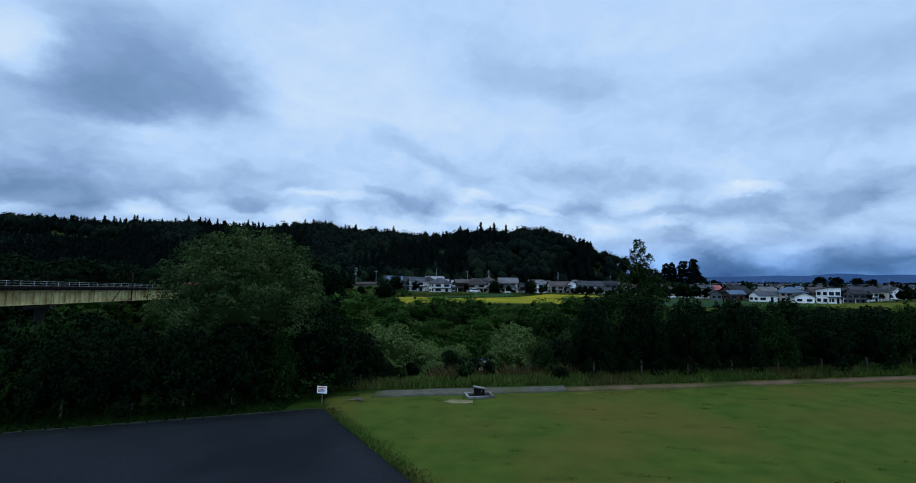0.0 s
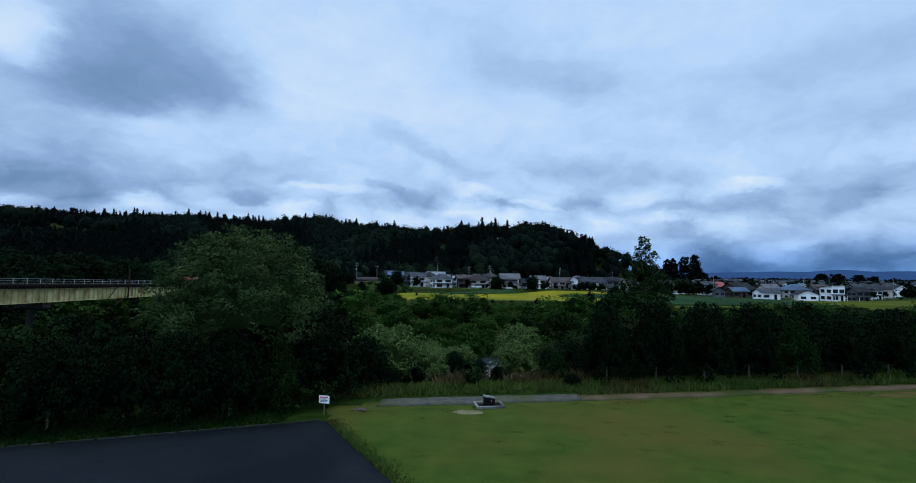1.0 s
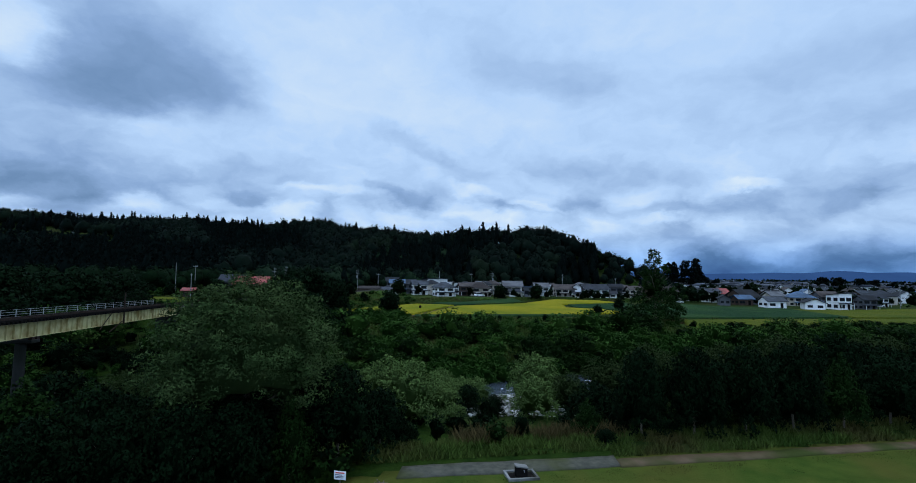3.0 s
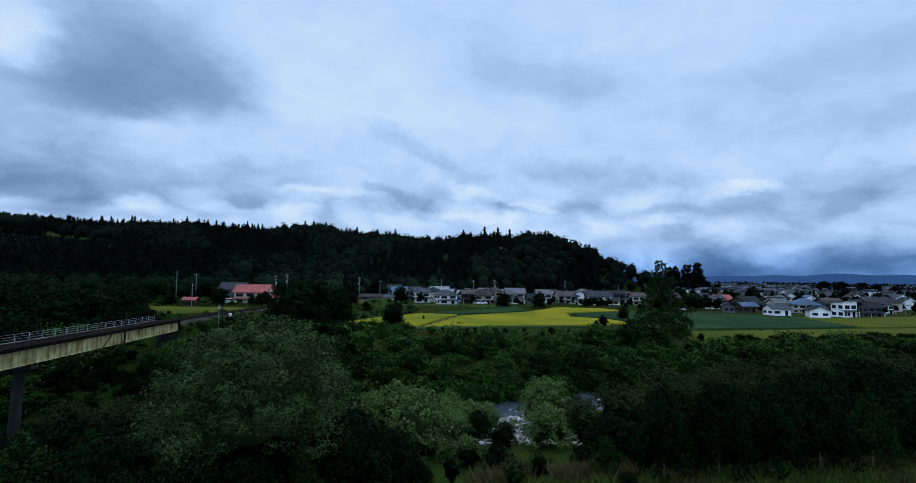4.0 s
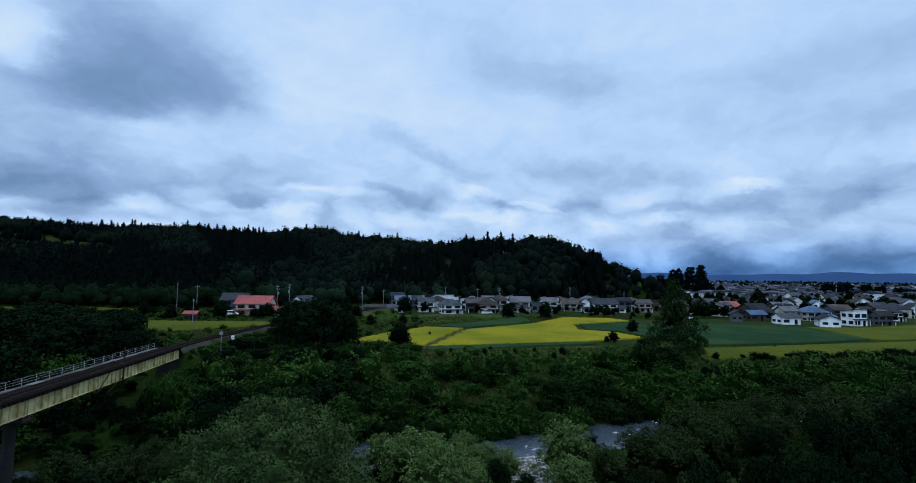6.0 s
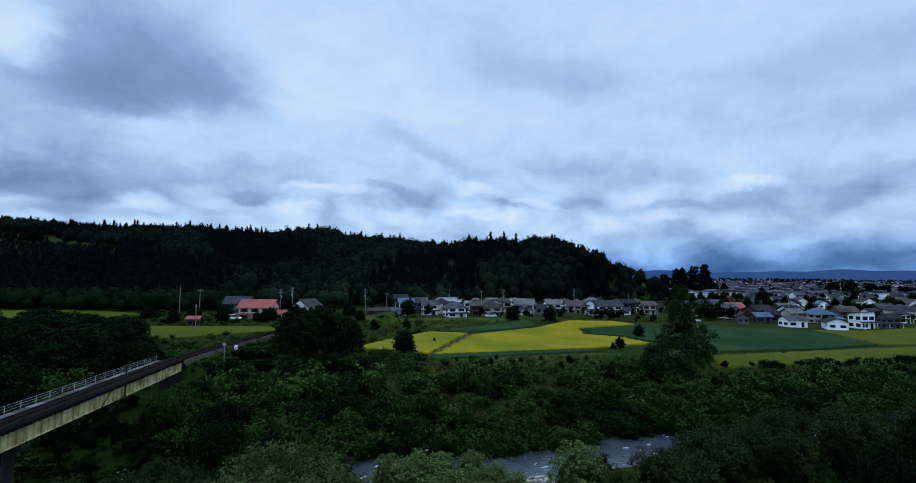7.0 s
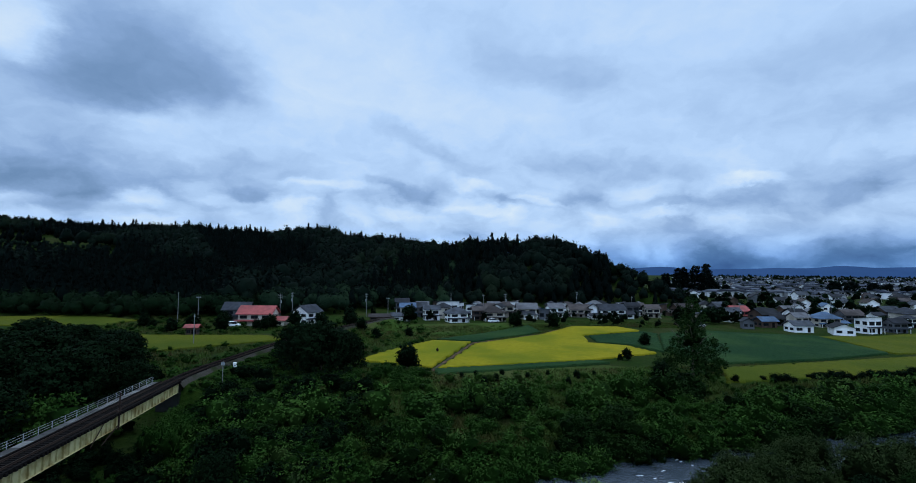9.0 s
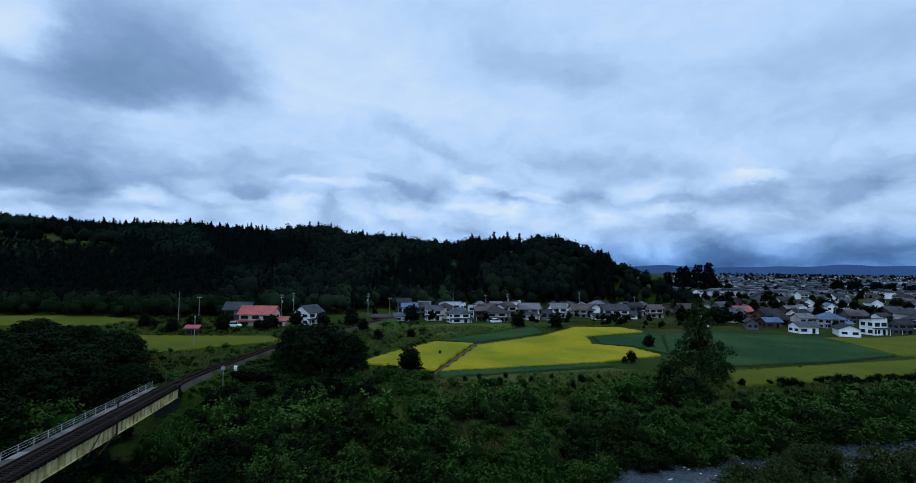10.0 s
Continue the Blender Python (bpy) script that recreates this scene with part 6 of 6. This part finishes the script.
# tall grass and weeds
gr = np.random.default_rng(51)


def blades(name, spots, hmin, hmax, wide, material, label):
    p = np.array(spots)
    n = len(p)
    a = gr.uniform(0, 6.28, n)
    h = gr.uniform(hmin, hmax, n)
    lean = gr.uniform(-0.75, 0.75, (n, 2)) * h[:, None]
    u = np.stack([np.cos(a), np.sin(a), 0 * a], 1) * (wide * gr.uniform(0.6, 1.4, n))[:, None]
    v = np.empty((n, 3, 3))
    v[:, 0], v[:, 1] = p - u * 1.2, p + u * 1.2
    v[:, 2] = p + np.stack([lean[:, 0], lean[:, 1], h], 1)
    return tagged(new(name, fast_mesh(name, v.reshape(-1, 3), np.arange(3 * n).reshape(-1, 3), material)), label, "grass", kind="stuff")


def scatter(n, fn):
    out = []
    while len(out) < n:
        q = fn()
        if q:
            out.append((q[0], q[1], land(q[0], q[1]) - 0.02))
    return out


def strip():
    x = gr.uniform(-6, 62)
    v = gr.uniform(2.1 if x < 7.0 else 1.0, 5.6)
    return (x, lawn_edge(x) + v) if noise.noise((x * 0.5, v, 1)) > -0.35 else None


def strip_left():
    x = gr.uniform(-36, -6.9)
    v = gr.uniform(0.3, 3.5)
    return x, 17.8 + (x - -5.04) * 0.456 + v


def lawn_rim():
    t, o = gr.uniform(0, 1), abs(gr.normal(0, 0.32))
    return -5.04 + 12.8 * t + o * 0.8, 17.8 - 17.6 * t + o * 0.6


def tufts():
    k = gr.integers(0, 150)
    c = np.random.default_rng(int(k) + 900)
    x, y = c.uniform(-4.5, 32), c.uniform(1, 28.5)
    if y > lawn_edge(x) - 0.5 or x < -5.04 + (17.8 - y) * 0.72 + 0.5:
        return None
    return x + gr.normal(0, 0.2), y + gr.normal(0, 0.1)


blades("tall_grass", scatter(42000, strip), 0.10, 0.5, 0.03, M_blade, "tall unmown grass behind the gravel path")


def lawn_side():
    x = gr.uniform(-4.5, 50)
    v = -0.55 - abs(gr.normal(0, 0.5))
    return (x, lawn_edge(x) + v) if noise.noise((x * 0.7, v, 4)) > -0.1 else None


blades("rough_grass", scatter(9000, lawn_side), 0.03, 0.1, 0.02, M_blade, "longer unmown grass between lawn and path")
blades("tall_grass", scatter(16000, strip_left), 0.04, 0.22, 0.025, M_leafm, "unmown grass behind the car park")
blades("grass_fringe", scatter(7500, lawn_rim), 0.04, 0.17, 0.022, M_blade, "dry grass fringe along the asphalt")
blades("grass_tufts", scatter(24000, tufts), 0.02, 0.07, 0.02, M_leafm, "darker tufts in the lawn")

def reeds():
    k = np.random.default_rng(int(gr.integers(0, 45)) + 400)
    x, v = k.uniform(-1, 8), k.uniform(4.0, 9)
    return x + gr.normal(0, 0.35), lawn_edge(x) + v + gr.normal(0, 0.3)


blades("dry_reeds", scatter(5200, reeds), 0.4, 1.15, 0.03, M_reed, "dry orange-brown reeds and grass above the gravel bar")


def far_side():
    x, v = gr.uniform(-40, 72), gr.uniform(0.3, 15)
    y = far_bank(x) + v
    return (x, y) if noise.noise((x * 0.16, y * 0.16, 12)) > -0.15 and abs(x - track_x(y)) > 3.4 else None


blades("bank_grass", scatter(34000, far_side), 0.4, 1.2, 0.06, M_blade, "tall rank grass among the scrub of the river bank")
def verges():
    k = gr.uniform()
    if k < 0.4:
        x = gr.uniform(-50, 60)
        y = 146 + 0.42 * x + gr.uniform(-16, 12) if x < 20 else 164 + 0.2 * (x - 20) + gr.uniform(-4, 12)
    elif k < 0.62:
        x = gr.uniform(-22, 95)
        y = 84 + 0.34 * x + gr.uniform(-7, 7)
    else:
        y = gr.uniform(64, 150)
        x = gr.uniform(-1.0, -0.2) * y
    if any(inside(p, x, y) for p in CROPS) or abs(x - track_x(y)) < 2.4 or noise.noise((x * 0.12, y * 0.12, 8)) < -0.25:
        return None
    return x, y


blades("meadow_grass", scatter(60000, verges), 0.25, 0.8, 0.07, M_blade, "rank grass on banks, verges and the railway slopes")
weeds = []
for _ in range(60):
    x = gr.uniform(-36, 58)
    y = (lawn_edge(x) + gr.uniform(4.5, 8)) if x > -3 else 17.8 + (x - -5.04) * 0.456 + gr.uniform(1.8, 4)
    weeds.append((int(gr.integers(3)), x, y, land(x, y) - 0.1, gr.uniform(0.7, 1.4), gr.uniform(0.6, 1.3)))
tagged(new("weeds", fast_mesh("weeds", *merged(SMALL, weeds, gr), M_leafm)), "leafy green weeds below the trees", "weeds", kind="stuff")
low = []
for _ in range(300):
    x = gr.uniform(-34, 62)
    y = gr.uniform(lawn_edge(x) + 6, far_bank(x) - 10)
    if -4 < x < 7 and y > 40:
        continue
    low.append((int(gr.integers(4)), x, y, land(x, y) - 0.2, gr.uniform(0.35, 0.75), gr.uniform(0.3, 0.75)))
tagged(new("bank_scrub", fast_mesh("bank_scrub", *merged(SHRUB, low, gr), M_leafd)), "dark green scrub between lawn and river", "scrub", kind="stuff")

# stones on the gravel bar and along the water, foam on the ripples
ico = bmesh.new()
bmesh.ops.create_icosphere(ico, subdivisions=1, radius=1.0)
iv = np.array([v.co[:] for v in ico.verts])
iq = np.array([[v.index for v in f.verts] for f in ico.faces])
ico.free()
vs, qs, off = [], [], 0
for _ in range(1600):
    if gr.uniform() < 0.72:
        x, y = gr.normal(1.5, 3.8), gr.uniform(40, 56)
        if y > far_bank(x) - 8.3:
            continue
        z = land(x, y) + 0.05
    else:
        x = gr.uniform(-45, 60)
        y = far_bank(x) + gr.normal(0.4, 0.4) if gr.uniform() < 0.6 else far_bank(x) - 9.3 + gr.normal(0, 0.5)
        z = max(land(x, y), -1.66)
    s = gr.uniform(0.05, 0.17) * (1.6 if gr.uniform() < 0.1 else 1)
    w = iv * (1 + 0.25 * gr.normal(size=(len(iv), 1))) * np.array([s * gr.uniform(0.8, 1.5), s, s * 0.6])
    vs.append(w + np.array([x, y, z]))
    qs.append(iq + off)
    off += len(iv)
tagged(new("river_stones", fast_mesh("river_stones", np.concatenate(vs), np.concatenate(qs), M_stone)), "pale rounded river stones on the gravel bar", "stones", kind="stuff")
vs, qs, off = [], [], 0
for _ in range(80):
    x = gr.uniform(-22, 45)
    k = gr.uniform()
    y = far_bank(x) - (gr.uniform(0.6, 8.0) if k < 0.5 else gr.uniform(5, 8.5))
    if noise.noise((x * 0.25, y * 0.4, 6)) < 0.05:
        continue
    n = 9
    ln, wd = gr.uniform(0.12, 0.5), gr.uniform(0.03, 0.08)
    a = 0.36 + gr.normal(0, 0.3)
    ring = [(x + math.cos(t) * ln * math.cos(a) - math.sin(t) * wd * math.sin(a), y + math.cos(t) * ln * math.sin(a) + math.sin(t) * wd * math.cos(a), -1.61 + gr.uniform(0, 0.03)) for t in np.linspace(0, 6.28, n, endpoint=False) for _ in (0,)]
    ring.append((x, y, -1.54))
    vs.append(np.array(ring))
    qs.append(np.array([[i, (i + 1) % n, n] for i in range(n)]) + off)
    off += n + 1
tagged(new("river_foam", fast_mesh("river_foam", np.concatenate(vs), np.concatenate(qs), M_foam)), "white broken water on the ripples", "foam", kind="stuff")

# bare earth of the cut bank, driftwood
for x0, x1 in ((-20, -11), (-8, 6), (15, 22)):
    sheet("earth_bank", [(x0, far_bank(x0) - 0.3), (x1, far_bank(x1) - 0.3), (x1, far_bank(x1) + 0.7), (x0, far_bank(x0) + 0.7)], 0.5, 0.10, M_earth, "reddish bare earth bank above the water", "earth", rough=0.12)
drift = thing("driftwood", "pale driftwood logs stranded at the river edge", "driftwood")
drift.matrix_world = Matrix.Translation((39.3, 75.6, land(39.3, 75.6) + 0.35))
for i, (a, l, dx, dy) in enumerate(((0.25, 3.4, 0, 0), (0.5, 2.2, 1.6, 0.5), (-0.2, 1.8, -1.4, 0.2), (1.1, 1.2, -0.3, 0.3), (0.1, 2.6, 2.8, 1.0))):
    d = Vector((math.cos(a), math.sin(a), 0.05)) * l / 2
    c = Vector((dx, dy, 0.15 + 0.06 * i))
    part("log", tube(bmesh.new(), [c - d, c, c + d], [0.13, 0.11, 0.06], 7), M_stone, drift)

# scrub under the bridge and on the near side of the river further up
up = []
for k in range(520):
    x, y = (gr.uniform(-78, -20), gr.uniform(24, 74)) if k < 330 else (gr.uniform(-48, -20), gr.uniform(26, 60))
    if lawn_edge(x) + 4 > y or far_bank(x) - 6 < y < far_bank(x) - 1.0:
        continue
    gap = abs(x - track_x(y))
    s = gr.uniform(0.7, 1.35)
    if gap < 4.5:
        if y > 58:
            continue
        s *= 0.6
    up.append((int(gr.integers(4)), x, y, land(x, y) - 0.2, s, s * gr.uniform(0.6, 1.0)))
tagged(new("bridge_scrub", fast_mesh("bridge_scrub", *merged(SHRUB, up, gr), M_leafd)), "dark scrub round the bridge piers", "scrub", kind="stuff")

# weeds on the grass strip, the bank below the village and the railway slope
wd = []
for _ in range(620):
    k = gr.uniform()
    if k < 0.3:
        x = gr.uniform(-22, 95)
        y = 85 + 0.36 * x + gr.uniform(-6, 5)
        if inside([(39.8, 102.3), (86.1, 123.5), (120, 139), (118, 126), (77.2, 106.7), (35.9, 91.7)], x, y + 1) or inside([(-14.2, 89.0), (16.2, 104.0), (19.1, 102.2), (-13.4, 84.4)], x, y):
            continue
    elif k < 0.8:
        x = gr.uniform(-48, 56)
        y = 146 + 0.42 * x + gr.uniform(-14, 10) if x < 20 else 164 + 0.2 * (x - 20) + gr.uniform(-3, 9)
        if x > 4 and y < 163 or inside([(-19, 123), (6.3, 157.3), (20, 160), (40, 163), (40, 150), (9, 140), (-8, 119), (-20, 119)], x, y):
            continue
    else:
        y = gr.uniform(62, 118)
        x = track_x(y) + (gr.uniform(2.4, 9) if gr.uniform() < 0.7 else -gr.uniform(2.4, 6))
    wd.append((int(gr.integers(3)), x, y, land(x, y) - 0.1, gr.uniform(0.5, 1.4), gr.uniform(0.2, 0.6)))
tagged(new("meadow_weeds", fast_mesh("meadow_weeds", *merged(SMALL, wd, gr), M_leaf2)), "patchy weeds on rough grass", "weeds", kind="stuff")

RICE_LEFT = ([(-160, 141), (-131, 147.4), (-108.5, 139.8), (-108.9, 123), (-160, 121)], [(-92.7, 107.7), (-87.7, 112.7), (-59.8, 120.3), (-52.9, 114.4), (-69.5, 94.1)])
rough = []
for _ in range(900):
    y = gr.uniform(64, 152)
    x = gr.uniform(-1.0, -0.16) * y
    if any(inside(p, x, y) for p in RICE_LEFT) or abs(x - track_x(y)) < 3.0 or inside([(-30, 93), (-27, 106), (-19.5, 124), (6, 158), (20, 160), (-13, 88)], x, y):
        continue
    s = gr.uniform(0.6, 1.9)
    rough.append((int(gr.integers(3)), x, y, land(x, y) - 0.15, s, s * gr.uniform(0.4, 0.9)))
tagged(new("rough_scrub", fast_mesh("rough_scrub", *merged(SMALL, rough, gr), M_leaf)), "dark weeds and low scrub round the railway and fields", "scrub", kind="stuff")
slope = []
for _ in range(330):
    y = gr.uniform(61, 96)
    x = track_x(y) + gr.choice((-1, 1)) * gr.uniform(2.1, 6.5)
    s = gr.uniform(0.5, 1.1)
    slope.append((int(gr.integers(3)), x, y, land(x, y) - 0.1, s, s * gr.uniform(0.35, 0.7)))
tagged(new("slope_weeds", fast_mesh("slope_weeds", *merged(SMALL, slope, gr), M_leaf)), "green weeds on the slopes of the railway bank", "weeds", kind="stuff")
cable = thing("overhead_cable", "thin black overhead cables along the bridge", "cable")
cable.matrix_world = BM
for k, (z, sag) in enumerate(((8.1, 0.5), (7.9, 0.7), (7.6, 0.9))):
    for s0, s1 in ((-14.0, 14.85), (14.85, 40.0)):
        pts = [(s0 + (s1 - s0) * i / 10, -0.3 - 0.05 * k, z - sag * 4 * (i / 10) * (1 - i / 10)) for i in range(11)]
        part("wire", tube(bmesh.new(), pts, [0.014] * 11, 4), M_tie, cable)
stake = thing("field_stake", "dark stake with a bundle standing in the rice", "stake")
stake.matrix_world = Matrix.Translation((-15.9, 106.6, land(-15.9, 106.6)))
part("pole", tube(bmesh.new(), [(0, 0, -0.2), (0, 0, 1.1)], [0.04, 0.035], 6), M_tie, stake)
part("bundle", tube(bmesh.new(), [(0, 0, 0.35), (0, 0, 0.65), (0, 0, 0.95)], [0.18, 0.3, 0.14], 8), M_tie, stake)
field("bare_patch", [(0.4, 19.8), (0.96, 19.56), (1.84, 19.72), (2.16, 20.12), (1.44, 20.44), (0.64, 20.28)], 0.035, M_sand, "pale bare sandy patch in the lawn", "bare soil", 0.25, 0.01, "structure")
# shrubs that close up to the end of the bridge
sh = []
for _ in range(60):
    x, y = gr.uniform(-41.5, -31), gr.uniform(55, 80)
    if x - track_x(y) < 3.4:
        continue
    s = gr.uniform(0.7, 1.1)
    sh.append((int(gr.integers(4)), x, y, land(x, y) - 0.3, s, min(s, (5.9 - land(x, y)) / 3.0) if y < 66 else s * 0.6))
for _ in range(26):
    y = gr.uniform(52, 62)
    x = track_x(y) + gr.uniform(1.6, 5)
    s = gr.uniform(0.5, 0.8)
    sh.append((int(gr.integers(4)), x, y, land(x, y) - 0.2, s, min(1.5, (4.9 - land(x, y)) / 3.2)))
sh = [q for q in sh if q[5] > 0.2]
tagged(new("embankment_scrub", fast_mesh("embankment_scrub", *merged(SHRUB, sh, gr), M_leaf)), "green shrubs on the railway embankment", "scrub", kind="stuff")
